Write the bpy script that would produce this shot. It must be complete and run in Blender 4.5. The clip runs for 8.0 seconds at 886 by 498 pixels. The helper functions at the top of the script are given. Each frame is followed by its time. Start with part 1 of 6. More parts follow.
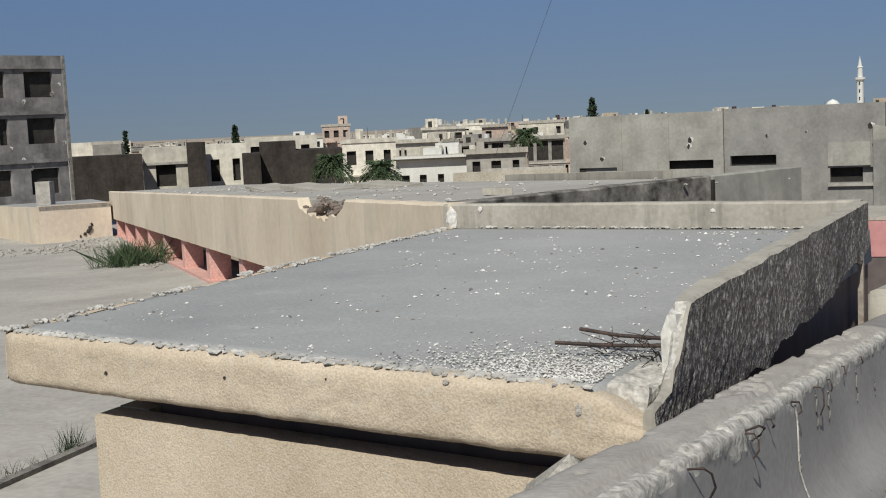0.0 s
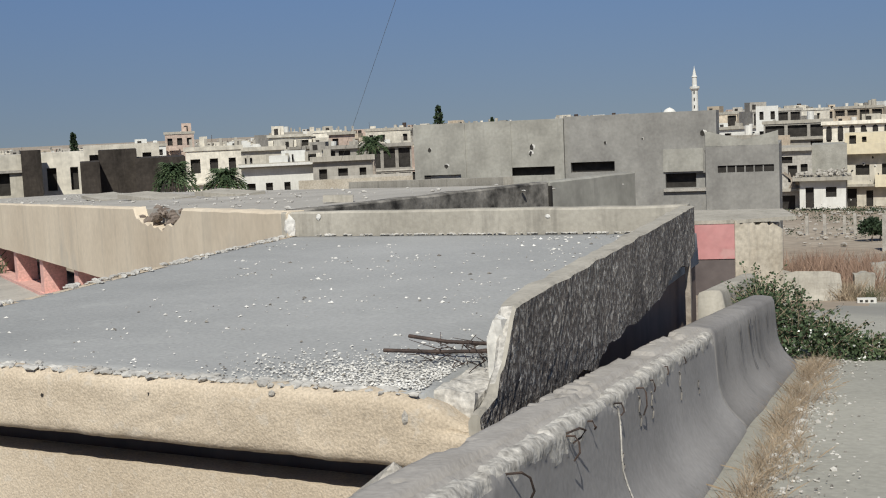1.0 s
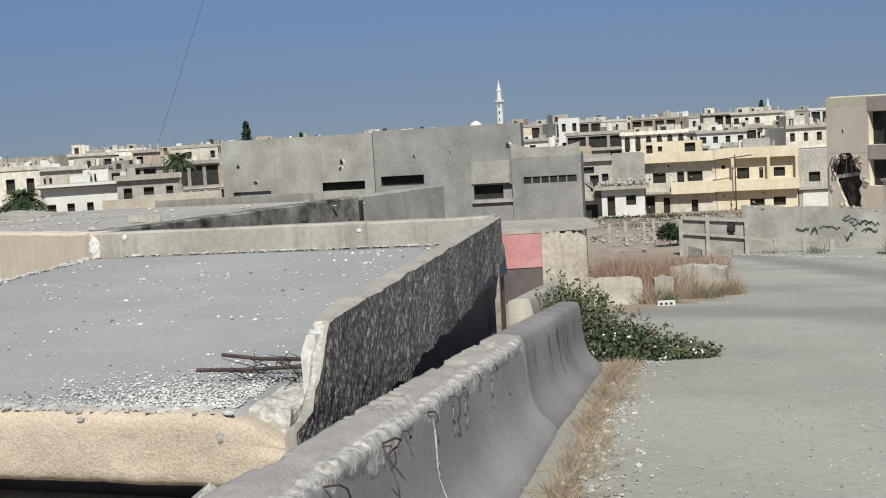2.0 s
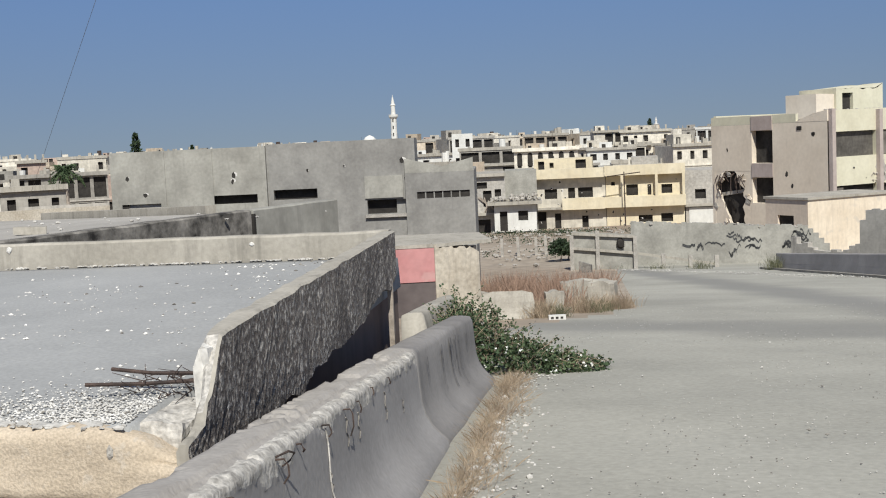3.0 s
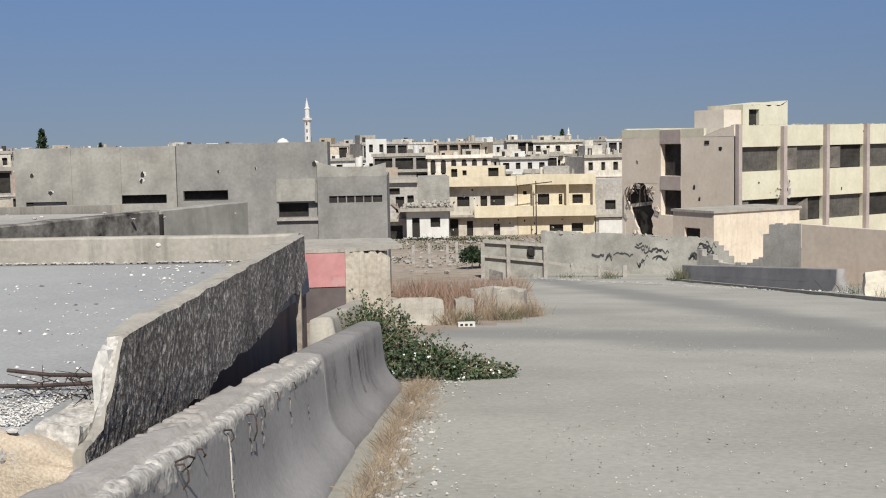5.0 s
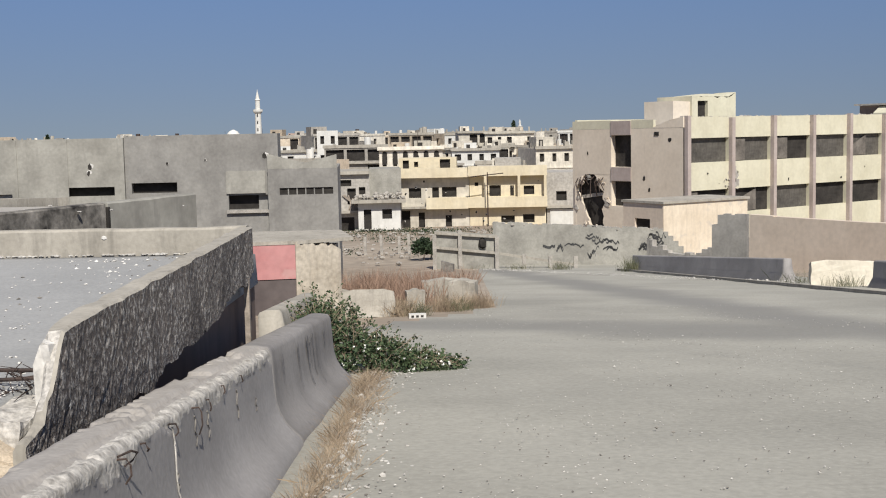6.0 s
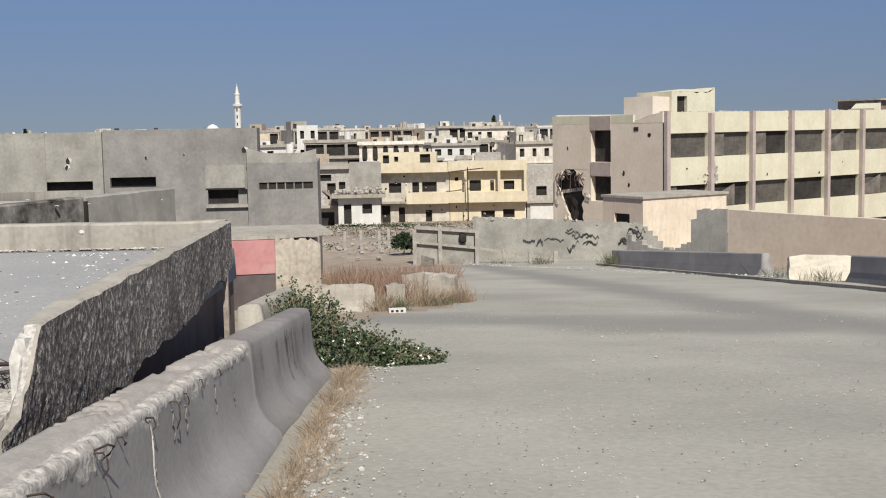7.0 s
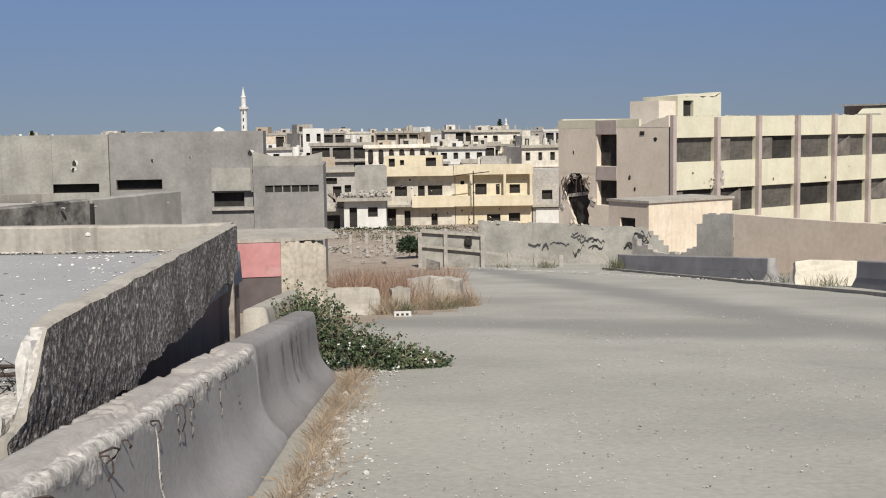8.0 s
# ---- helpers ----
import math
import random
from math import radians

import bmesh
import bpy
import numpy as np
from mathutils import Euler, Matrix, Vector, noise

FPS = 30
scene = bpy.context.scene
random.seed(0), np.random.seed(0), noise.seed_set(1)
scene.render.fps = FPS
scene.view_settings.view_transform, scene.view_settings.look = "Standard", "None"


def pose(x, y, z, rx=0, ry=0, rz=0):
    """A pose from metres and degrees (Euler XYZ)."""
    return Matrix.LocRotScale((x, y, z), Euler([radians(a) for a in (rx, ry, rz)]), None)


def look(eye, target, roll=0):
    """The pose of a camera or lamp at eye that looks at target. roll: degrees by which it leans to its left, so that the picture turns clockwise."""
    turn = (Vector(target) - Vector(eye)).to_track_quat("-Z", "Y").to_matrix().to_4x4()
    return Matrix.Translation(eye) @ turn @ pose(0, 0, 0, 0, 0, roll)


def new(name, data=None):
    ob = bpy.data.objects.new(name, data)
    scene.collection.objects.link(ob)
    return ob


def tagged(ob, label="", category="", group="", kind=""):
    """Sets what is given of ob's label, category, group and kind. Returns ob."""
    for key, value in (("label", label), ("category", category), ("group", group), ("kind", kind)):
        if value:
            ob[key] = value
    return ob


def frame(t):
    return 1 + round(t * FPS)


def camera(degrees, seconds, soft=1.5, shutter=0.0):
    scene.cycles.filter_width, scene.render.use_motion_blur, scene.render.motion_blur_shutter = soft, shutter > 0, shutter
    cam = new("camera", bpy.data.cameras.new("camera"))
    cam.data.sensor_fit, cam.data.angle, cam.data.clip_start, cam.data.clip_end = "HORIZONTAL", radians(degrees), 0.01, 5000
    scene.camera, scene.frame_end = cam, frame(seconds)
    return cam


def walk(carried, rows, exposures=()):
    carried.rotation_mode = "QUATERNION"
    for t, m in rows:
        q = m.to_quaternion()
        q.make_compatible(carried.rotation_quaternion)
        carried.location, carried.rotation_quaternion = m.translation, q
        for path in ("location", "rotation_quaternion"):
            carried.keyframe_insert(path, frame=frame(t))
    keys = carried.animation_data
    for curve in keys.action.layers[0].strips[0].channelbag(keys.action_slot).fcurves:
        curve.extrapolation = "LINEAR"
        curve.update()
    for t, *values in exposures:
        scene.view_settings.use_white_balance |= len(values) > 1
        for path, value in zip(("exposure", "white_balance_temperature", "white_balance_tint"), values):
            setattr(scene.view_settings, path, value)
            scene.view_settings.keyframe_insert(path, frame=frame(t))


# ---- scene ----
cam = camera(40.7, 8.0, soft=1.1)
PATH = [
    (0, (-0.275, 0.527, 1.367), (-1.243, 2.265, 1.161), -2.6),
    (0.5, (-0.241, 0.565, 1.362), (-1.095, 2.362, 1.151), -2.9),
    (1, (-0.202, 0.609, 1.358), (-0.942, 2.456, 1.153), -2.6),
    (1.5, (-0.168, 0.598, 1.353), (-0.777, 2.493, 1.153), -2.7),
    (2, (-0.178, 0.557, 1.362), (-0.619, 2.498, 1.165), -3.4),
    (2.2, (-0.19, 0.553, 1.357), (-0.578, 2.505, 1.162), -3.5),
    (3.5, (-0.163, 0.491, 1.367), (-0.383, 2.471, 1.192), -1.9),
    (4, (-0.165, 0.505, 1.366), (-0.34, 2.49, 1.194), -1.4),
    (5.5, (-0.147, 0.53, 1.36), (-0.231, 2.519, 1.176), -1.2),
    (6, (-0.128, 0.529, 1.36), (-0.166, 2.52, 1.167), -1.2),
    (6.5, (-0.116, 0.52, 1.357), (-0.126, 2.51, 1.159), -1.0),
    (7, (-0.12, 0.528, 1.353), (-0.125, 2.518, 1.151), -1.1),
    (7.5, (-0.117, 0.519, 1.358), (-0.125, 2.508, 1.156), -1.1),
    (8, (-0.122, 0.53, 1.356), (-0.136, 2.52, 1.16), -0.9),
]
walk(cam, [(t, look(e, g, r)) for t, e, g, r in PATH], exposures=[(0.0, -0.13, 6550, 6.8), (1.0, -0.02, 6550, 7.3), (2.2, 0.11, 6450, 7.8), (3.5, 0.16, 6450, 8.8), (5.5, 0.15, 6600, 10.5), (8.0, 0.15, 6700, 11.0)])

# ---- light ----
SUN_EL, SUN_AZ = 47.0, 166.0      # azimuth clockwise from +y
world = bpy.data.worlds.new("sky")
scene.world = world
world.use_nodes = True
wn = world.node_tree
wn.nodes.clear()
w_out = wn.nodes.new("ShaderNodeOutputWorld")
w_bg = wn.nodes.new("ShaderNodeBackground")
w_sky = wn.nodes.new("ShaderNodeTexSky")
w_sky.sky_type = "NISHITA"
w_sky.sun_disc = False
w_sky.sun_elevation = radians(SUN_EL)
w_sky.sun_rotation = radians(SUN_AZ)
w_sky.altitude = 500
w_sky.air_density, w_sky.dust_density, w_sky.ozone_density = 1.0, 0.75, 3.0
w_bg.inputs["Strength"].default_value = 0.05
w_tint = wn.nodes.new("ShaderNodeMix")
w_tint.data_type, w_tint.blend_type = "RGBA", "MULTIPLY"
w_tint.inputs[0].default_value = 1.0
w_tc = wn.nodes.new("ShaderNodeTexCoord")
w_sep = wn.nodes.new("ShaderNodeSeparateXYZ")
w_haze = wn.nodes.new("ShaderNodeValToRGB")       # dusty mauve haze low down, clear blue above
w_haze.color_ramp.elements[0].position, w_haze.color_ramp.elements[1].position = 0.0, 0.12
w_haze.color_ramp.elements[0].color, w_haze.color_ramp.elements[1].color = (1.13, 0.97, 0.93, 1), (1.16, 1.18, 1.36, 1)
wn.links.new(w_tc.outputs["Generated"], w_sep.inputs[0])
wn.links.new(w_sep.outputs["Z"], w_haze.inputs[0])
wn.links.new(w_haze.outputs["Color"], w_tint.inputs[7])
w_mul = wn.nodes.new("ShaderNodeVectorMath")
w_mul.operation = "MULTIPLY_ADD"
w_mul.inputs[1].default_value = (1, 1, 0.75)
w_mul.inputs[2].default_value = (0, 0, 0.115)
w_nrm = wn.nodes.new("ShaderNodeVectorMath")
w_nrm.operation = "NORMALIZE"
wn.links.new(w_tc.outputs["Generated"], w_mul.inputs[0])
wn.links.new(w_mul.outputs[0], w_nrm.inputs[0])
wn.links.new(w_nrm.outputs[0], w_sky.inputs[0])
wn.links.new(w_sky.outputs[0], w_tint.inputs[6])
wn.links.new(w_tint.outputs[2], w_bg.inputs[0])
wn.links.new(w_bg.outputs[0], w_out.inputs[0])
sun = new("sun", bpy.data.lights.new("sun", "SUN"))
sun.data.energy, sun.data.angle, sun.data.color = 5.0, radians(0.5), (1.0, 0.972, 0.905)
_a, _e = radians(SUN_AZ), radians(SUN_EL)
sun.matrix_world = look((0, 0, 60), (-math.sin(_a) * math.cos(_e) * 10, -math.cos(_a) * math.cos(_e) * 10, 60 - math.sin(_e) * 10))


# ---- materials ----
def mat(name, c1, c2, scale=0.6, fine=25.0, rough=0.92, bump=0.25, streak=0.0, streak_col=(0.05, 0.045, 0.04), grain=0.25,
        vary=0.0, spots=0.0, spot_col=(0.6, 0.58, 0.52), spot_scale=9.0, metal=0.0, dist=0.02, cover=0.5, bands=0.0, fine_streak=1.0, drip=1.0):
    """Two broad tones, fine grain, optional vertical streaks and small spots, with relief."""
    m = bpy.data.materials.new(name)
    m.use_nodes = True
    nt = m.node_tree
    N, L = nt.nodes, nt.links
    bsdf = N["Principled BSDF"]
    bsdf.inputs["Roughness"].default_value = rough
    bsdf.inputs["Metallic"].default_value = metal
    bsdf.inputs["Specular IOR Level"].default_value = 0.25
    tc = N.new("ShaderNodeTexCoord")
    n1 = N.new("ShaderNodeTexNoise")
    n1.inputs["Scale"].default_value, n1.inputs["Detail"].default_value, n1.inputs["Roughness"].default_value = scale, 6, 0.62
    L.new(tc.outputs["Object"], n1.inputs["Vector"])
    ramp = N.new("ShaderNodeValToRGB")
    ramp.color_ramp.elements[0].position, ramp.color_ramp.elements[1].position = 0.34, 0.66
    ramp.color_ramp.elements[0].color, ramp.color_ramp.elements[1].color = (*c1, 1), (*c2, 1)
    L.new(n1.outputs["Fac"], ramp.inputs[0])
    n2 = N.new("ShaderNodeTexNoise")
    n2.inputs["Scale"].default_value, n2.inputs["Detail"].default_value = fine, 5
    stretch = N.new("ShaderNodeMapping")
    stretch.inputs["Scale"].default_value = (1, 1, drip)
    L.new(tc.outputs["Object"], stretch.inputs["Vector"])
    L.new(stretch.outputs[0], n2.inputs["Vector"])
    mr = N.new("ShaderNodeMapRange")
    mr.inputs["From Min"].default_value, mr.inputs["From Max"].default_value = 0.25, 0.75
    mr.inputs["To Min"].default_value, mr.inputs["To Max"].default_value = 1 - grain, 1 + grain
    L.new(n2.outputs["Fac"], mr.inputs["Value"])
    mul = N.new("ShaderNodeMix")
    mul.data_type, mul.blend_type = "RGBA", "MULTIPLY"
    mul.inputs[0].default_value = 1.0
    L.new(ramp.outputs["Color"], mul.inputs[6])
    L.new(mr.outputs["Result"], mul.inputs[7])
    col = mul.outputs[2]

    def lay(fac, colour, under):
        mx = N.new("ShaderNodeMix")
        mx.data_type = "RGBA"
        L.new(fac, mx.inputs[0])
        L.new(under, mx.inputs[6])
        mx.inputs[7].default_value = (*colour, 1)
        return mx.outputs[2]

    if streak > 0:
        mp = N.new("ShaderNodeMapping")
        mp.inputs["Scale"].default_value = (3.0 * fine_streak, 3.0 * fine_streak, 0.35 * fine_streak)
        L.new(tc.outputs["Object"], mp.inputs["Vector"])
        n3 = N.new("ShaderNodeTexNoise")
        n3.inputs["Scale"].default_value, n3.inputs["Detail"].default_value, n3.inputs["Roughness"].default_value = 1.6, 7, 0.7
        L.new(mp.outputs[0], n3.inputs["Vector"])
        r3 = N.new("ShaderNodeMapRange")
        r3.inputs["From Min"].default_value, r3.inputs["From Max"].default_value = cover, cover + 0.22
        r3.inputs["To Max"].default_value = streak
        L.new(n3.outputs["Fac"], r3.inputs["Value"])
        col = lay(r3.outputs["Result"], streak_col, col)
    if spots > 0:
        vo = N.new("ShaderNodeTexNoise")
        vo.inputs["Scale"].default_value, vo.inputs["Detail"].default_value = spot_scale, 3
        L.new(tc.outputs["Object"], vo.inputs["Vector"])
        r4 = N.new("ShaderNodeMapRange")
        r4.inputs["From Min"].default_value, r4.inputs["From Max"].default_value = 0.60, 0.68
        r4.inputs["To Max"].default_value = spots
        L.new(vo.outputs["Fac"], r4.inputs["Value"])
        col = lay(r4.outputs["Result"], spot_col, col)
    if bands > 0:
        # two soft dark bands: one along the road, one crossing it from the verge
        wob = N.new("ShaderNodeTexNoise")
        wob.inputs["Scale"].default_value, wob.inputs["Detail"].default_value = 0.3, 4
        L.new(tc.outputs["Object"], wob.inputs["Vector"])
        sep = N.new("ShaderNodeSeparateXYZ")
        L.new(tc.outputs["Object"], sep.inputs[0])

        def track(kx, ky, c, near, far, wobble_):
            def op(kind, a, b):
                q = N.new("ShaderNodeMath")
                q.operation = kind
                for k, v in enumerate((a, b)):
                    if isinstance(v, (int, float)):
                        q.inputs[k].default_value = v
                    elif v is not None:
                        L.new(v, q.inputs[k])
                return q.outputs[0]
            s_ = op("ADD", op("MULTIPLY", sep.outputs["X"], kx), op("MULTIPLY", sep.outputs["Y"], ky))
            s_ = op("ADD", op("ADD", s_, c), op("MULTIPLY", op("SUBTRACT", wob.outputs["Fac"], 0.5), wobble_))
            g = N.new("ShaderNodeMapRange")
            g.interpolation_type = "SMOOTHSTEP"
            g.inputs["From Min"].default_value, g.inputs["From Max"].default_value = near, far
            g.inputs["To Min"].default_value, g.inputs["To Max"].default_value = bands, 0.0
            L.new(op("ABSOLUTE", s_, None), g.inputs["Value"])
            return g.outputs["Result"], op

        fa, op = track(1.0, 0.11, -7.8, 0.2, 1.5, 1.6)
        fb_, _ = track(0.45, 1.0, -20.4, 0.5, 2.6, 2.5)
        both = op("MULTIPLY", op("MAXIMUM", fa, op("MULTIPLY", fb_, 0.85)), op("ADD", op("MULTIPLY", n1.outputs["Fac"], 1.0), 0.45))
        col = lay(both, (0.17, 0.166, 0.158), col)
    if vary > 0:
        oi = N.new("ShaderNodeObjectInfo")
        hs = N.new("ShaderNodeHueSaturation")
        r5 = N.new("ShaderNodeMapRange")
        r5.inputs["To Min"].default_value, r5.inputs["To Max"].default_value = 1 - vary, 1 + vary
        L.new(oi.outputs["Random"], r5.inputs["Value"])
        L.new(r5.outputs["Result"], hs.inputs["Value"])
        L.new(col, hs.inputs["Color"])
        col = hs.outputs["Color"]
    L.new(col, bsdf.inputs["Base Color"])
    if bump > 0:
        bp = N.new("ShaderNodeBump")
        bp.inputs["Strength"].default_value, bp.inputs["Distance"].default_value = bump, dist
        L.new(n2.outputs["Fac"], bp.inputs["Height"])
        L.new(bp.outputs["Normal"], bsdf.inputs["Normal"])
    return m


M_ROAD = mat("dusty_asphalt", (0.27, 0.26, 0.225), (0.38, 0.365, 0.315), 0.2, 18, 0.95, 0.06, grain=0.12, bands=0.62, spots=0.35, spot_scale=30, spot_col=(0.44, 0.42, 0.36))
M_EARTH = mat("dry_earth", (0.25, 0.2, 0.15), (0.36, 0.31, 0.25), 0.05, 1.2, 0.97, 0.3)
M_CHIP = mat("fresh_concrete_chip", (0.5, 0.48, 0.44), (0.66, 0.64, 0.6), 4, 30, 0.95, 0.2)
# broken concrete, toned paler than the barrier face for the sunlit top as well
M_CREST = mat("weathered_broken_crest", (0.28, 0.262, 0.235), (0.54, 0.51, 0.46), 16, 42, 0.95, 0.6, grain=0.35, dist=0.012)
M_LEDGE = mat("dusty_barrier_top", (0.29, 0.268, 0.243), (0.38, 0.353, 0.322), 3.5, 40, 0.95, 0.25, grain=0.12)
M_ENDWALL = mat("grey_brown_end_render", (0.59, 0.51, 0.41), (0.69, 0.61, 0.5), 0.35, 4, 0.93, 0.03, grain=0.06, streak=0.3, streak_col=(0.38, 0.32, 0.26), cover=0.56)
M_SCREED = mat("roof_screed", (0.255, 0.256, 0.25), (0.345, 0.343, 0.333), 0.35, 40, 0.9, 0.2, grain=0.12, spots=0.25, spot_scale=5, spot_col=(0.4, 0.4, 0.38))
M_CONC = mat("weathered_concrete", (0.31, 0.285, 0.24), (0.41, 0.38, 0.325), 0.9, 25, 0.93, 0.12, grain=0.12, streak=0.45)
M_DUSTROOF = mat("dust_covered_roof", (0.3, 0.28, 0.25), (0.41, 0.385, 0.345), 0.3, 12, 0.95, 0.12, grain=0.14, spots=0.3, spot_scale=2.2, spot_col=(0.24, 0.21, 0.18))
M_SCORCH = mat("scorched_brick_core", (0.11, 0.085, 0.07), (0.22, 0.18, 0.15), 4, 20, 0.95, 0.7)
M_CONC_LIGHT = mat("broken_concrete", (0.28, 0.26, 0.23), (0.42, 0.39, 0.345), 3, 45, 0.95, 0.8, grain=0.35)
M_BARRIER = mat("barrier_concrete", (0.238, 0.226, 0.216), (0.318, 0.302, 0.289), 0.8, 30, 0.9, 0.12, grain=0.1, streak=0.3, streak_col=(0.13, 0.12, 0.12), cover=0.58)
M_BARRIER_S = mat("run_stained_barrier", (0.19, 0.178, 0.168), (0.275, 0.26, 0.247), 0.8, 30, 0.9, 0.12, grain=0.1, streak=0.6, streak_col=(0.1, 0.095, 0.095), cover=0.54)
M_STUCCO = mat("sand_stucco", (0.42, 0.345, 0.255), (0.54, 0.455, 0.35), 1.0, 85, 0.95, 0.55, grain=0.24, dist=0.009, spots=0.3, spot_scale=16, spot_col=(0.5, 0.46, 0.4))


def tar_material():
    """Spattered cement render under old tar: pale raised grains that run down, broad dark patches."""
    m = bpy.data.materials.new("tarred_render")
    m.use_nodes = True
    N, L = m.node_tree.nodes, m.node_tree.links
    bsdf = N["Principled BSDF"]
    bsdf.inputs["Roughness"].default_value = 0.8
    tc = N.new("ShaderNodeTexCoord")

    def field(scale, stretch, detail, rough=0.5, along=1.0):
        mp = N.new("ShaderNodeMapping")
        mp.inputs["Scale"].default_value = (1, along, stretch)
        L.new(tc.outputs["Object"], mp.inputs["Vector"])
        n = N.new("ShaderNodeTexNoise")
        n.inputs["Scale"].default_value, n.inputs["Detail"].default_value, n.inputs["Roughness"].default_value = scale, detail, rough
        L.new(mp.outputs[0], n.inputs["Vector"])
        return n.outputs["Fac"]

    def span(value, lo, hi, to0=0.0, to1=1.0):
        r = N.new("ShaderNodeMapRange")
        r.inputs["From Min"].default_value, r.inputs["From Max"].default_value = lo, hi
        r.inputs["To Min"].default_value, r.inputs["To Max"].default_value = to0, to1
        L.new(value, r.inputs["Value"])
        return r.outputs["Result"]

    def math_(kind, a, b):
        q = N.new("ShaderNodeMath")
        q.operation = kind
        L.new(a, q.inputs[0])
        L.new(b, q.inputs[1])
        return q.outputs[0]

    def blend(fac, a, b):
        mx = N.new("ShaderNodeMix")
        mx.data_type = "RGBA"
        L.new(fac, mx.inputs[0])
        for k, c in ((6, a), (7, b)):
            if isinstance(c, tuple):
                mx.inputs[k].default_value = (*c, 1)
            else:
                L.new(c, mx.inputs[k])
        return mx.outputs[2]

    grains = field(50, 0.55, 3, 0.6, 0.6)
    patches = field(1.5, 0.55, 5, 0.65)
    runs = field(9, 0.25, 4, 0.6, 0.6)
    bare = math_("MULTIPLY", span(patches, 0.36, 0.54, 0.18, 1.0), span(runs, 0.35, 0.6, 0.5, 1.0))
    base = blend(span(patches, 0.35, 0.65), (0.05, 0.041, 0.038), (0.15, 0.128, 0.112))
    pale = math_("MULTIPLY", span(grains, 0.49, 0.6), bare)
    L.new(blend(pale, base, (0.42, 0.395, 0.36)), bsdf.inputs["Base Color"])
    bp = N.new("ShaderNodeBump")
    bp.inputs["Strength"].default_value, bp.inputs["Distance"].default_value = 1.0, 0.03
    L.new(grains, bp.inputs["Height"])
    L.new(bp.outputs["Normal"], bsdf.inputs["Normal"])
    return m


M_TAR = tar_material()
M_SAND_WALL = mat("sand_painted_wall", (0.52, 0.435, 0.33), (0.66, 0.57, 0.445), 0.35, 9, 0.93, 0.06, grain=0.07, streak=0.4, streak_col=(0.27, 0.25, 0.215), cover=0.53, fine_streak=0.4, spots=0.45, spot_scale=0.5, spot_col=(0.4, 0.375, 0.33))
M_BLACKED = mat("black_stained_concrete", (0.025, 0.023, 0.021), (0.27, 0.25, 0.22), 3.2, 14, 0.95, 0.4)
M_PINK = mat("pink_paint", (0.58, 0.32, 0.27), (0.66, 0.4, 0.35), 1.2, 18, 0.85, 0.2, streak=0.3, streak_col=(0.35, 0.25, 0.22))
M_ROSE = mat("rose_paint", (0.43, 0.195, 0.19), (0.5, 0.255, 0.245), 1.2, 6, 0.88, 0.05, grain=0.1, spots=0.4, spot_scale=2.5, spot_col=(0.52, 0.36, 0.33))
M_GREY = mat("grey_cement_plaster", (0.235, 0.225, 0.197), (0.36, 0.347, 0.305), 0.9, 9, 0.94, 0.08, grain=0.12, cover=0.55, streak=0.5, streak_col=(0.15, 0.14, 0.13), fine_streak=0.6, spots=0.35, spot_scale=0.8, spot_col=(0.42, 0.4, 0.35))
M_GREY_D = mat("dark_cement_plaster", (0.19, 0.182, 0.168), (0.285, 0.275, 0.252), 0.9, 9, 0.94, 0.08, grain=0.12, cover=0.55, streak=0.45, streak_col=(0.13, 0.125, 0.12), fine_streak=0.6, spots=0.25, spot_scale=0.7, spot_col=(0.33, 0.315, 0.285))
# near-black in place of the shade inside rooms, holes and recesses
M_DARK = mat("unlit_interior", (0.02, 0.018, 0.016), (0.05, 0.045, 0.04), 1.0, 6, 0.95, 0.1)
M_GLASS = mat("dusty_glazing", (0.06, 0.055, 0.048), (0.13, 0.12, 0.105), 0.6, 5, 0.5, 0.05)
M_PANE = mat("dusty_brown_pane", (0.09, 0.08, 0.07), (0.2, 0.18, 0.155), 0.8, 5, 0.35, 0.03)
M_CREAM = mat("cream_paint", (0.52, 0.49, 0.365), (0.62, 0.59, 0.455), 0.4, 4, 0.85, 0.03, grain=0.06, streak=0.25, streak_col=(0.42, 0.37, 0.28), fine_streak=0.35, spots=0.25, spot_scale=1.1, spot_col=(0.47, 0.44, 0.36))
M_PIER = mat("brown_pier_paint", (0.35, 0.29, 0.262), (0.43, 0.368, 0.335), 0.5, 5, 0.9, 0.03, grain=0.08, streak=0.3, streak_col=(0.25, 0.2, 0.18))
M_BROWNWALL = mat("brownish_render", (0.58, 0.485, 0.385), (0.68, 0.58, 0.47), 0.4, 5, 0.93, 0.05, grain=0.08, streak=0.35, streak_col=(0.34, 0.28, 0.22), cover=0.57)
M_WHITE = mat("white_paint", (0.53, 0.52, 0.48), (0.66, 0.65, 0.61), 0.4, 4, 0.85, 0.03, grain=0.06, streak=0.4, streak_col=(0.4, 0.37, 0.33))
M_YELLOW = mat("yellow_plaster", (0.56, 0.48, 0.33), (0.67, 0.6, 0.45), 0.3, 3, 0.9, 0.05, grain=0.08, streak=0.35, streak_col=(0.36, 0.31, 0.24), fine_streak=0.4, spots=0.3, spot_scale=0.7, spot_col=(0.45, 0.4, 0.32))
M_BLOCKWORK = mat("bare_blockwork", (0.33, 0.31, 0.28), (0.45, 0.42, 0.37), 0.3, 4, 0.93, 0.25, streak=0.3)
M_TOWN_A = mat("town_plaster_pale", (0.48, 0.44, 0.37), (0.63, 0.59, 0.5), 0.12, 1.5, 0.93, 0.2, vary=0.28, streak=0.4, streak_col=(0.24, 0.21, 0.18))
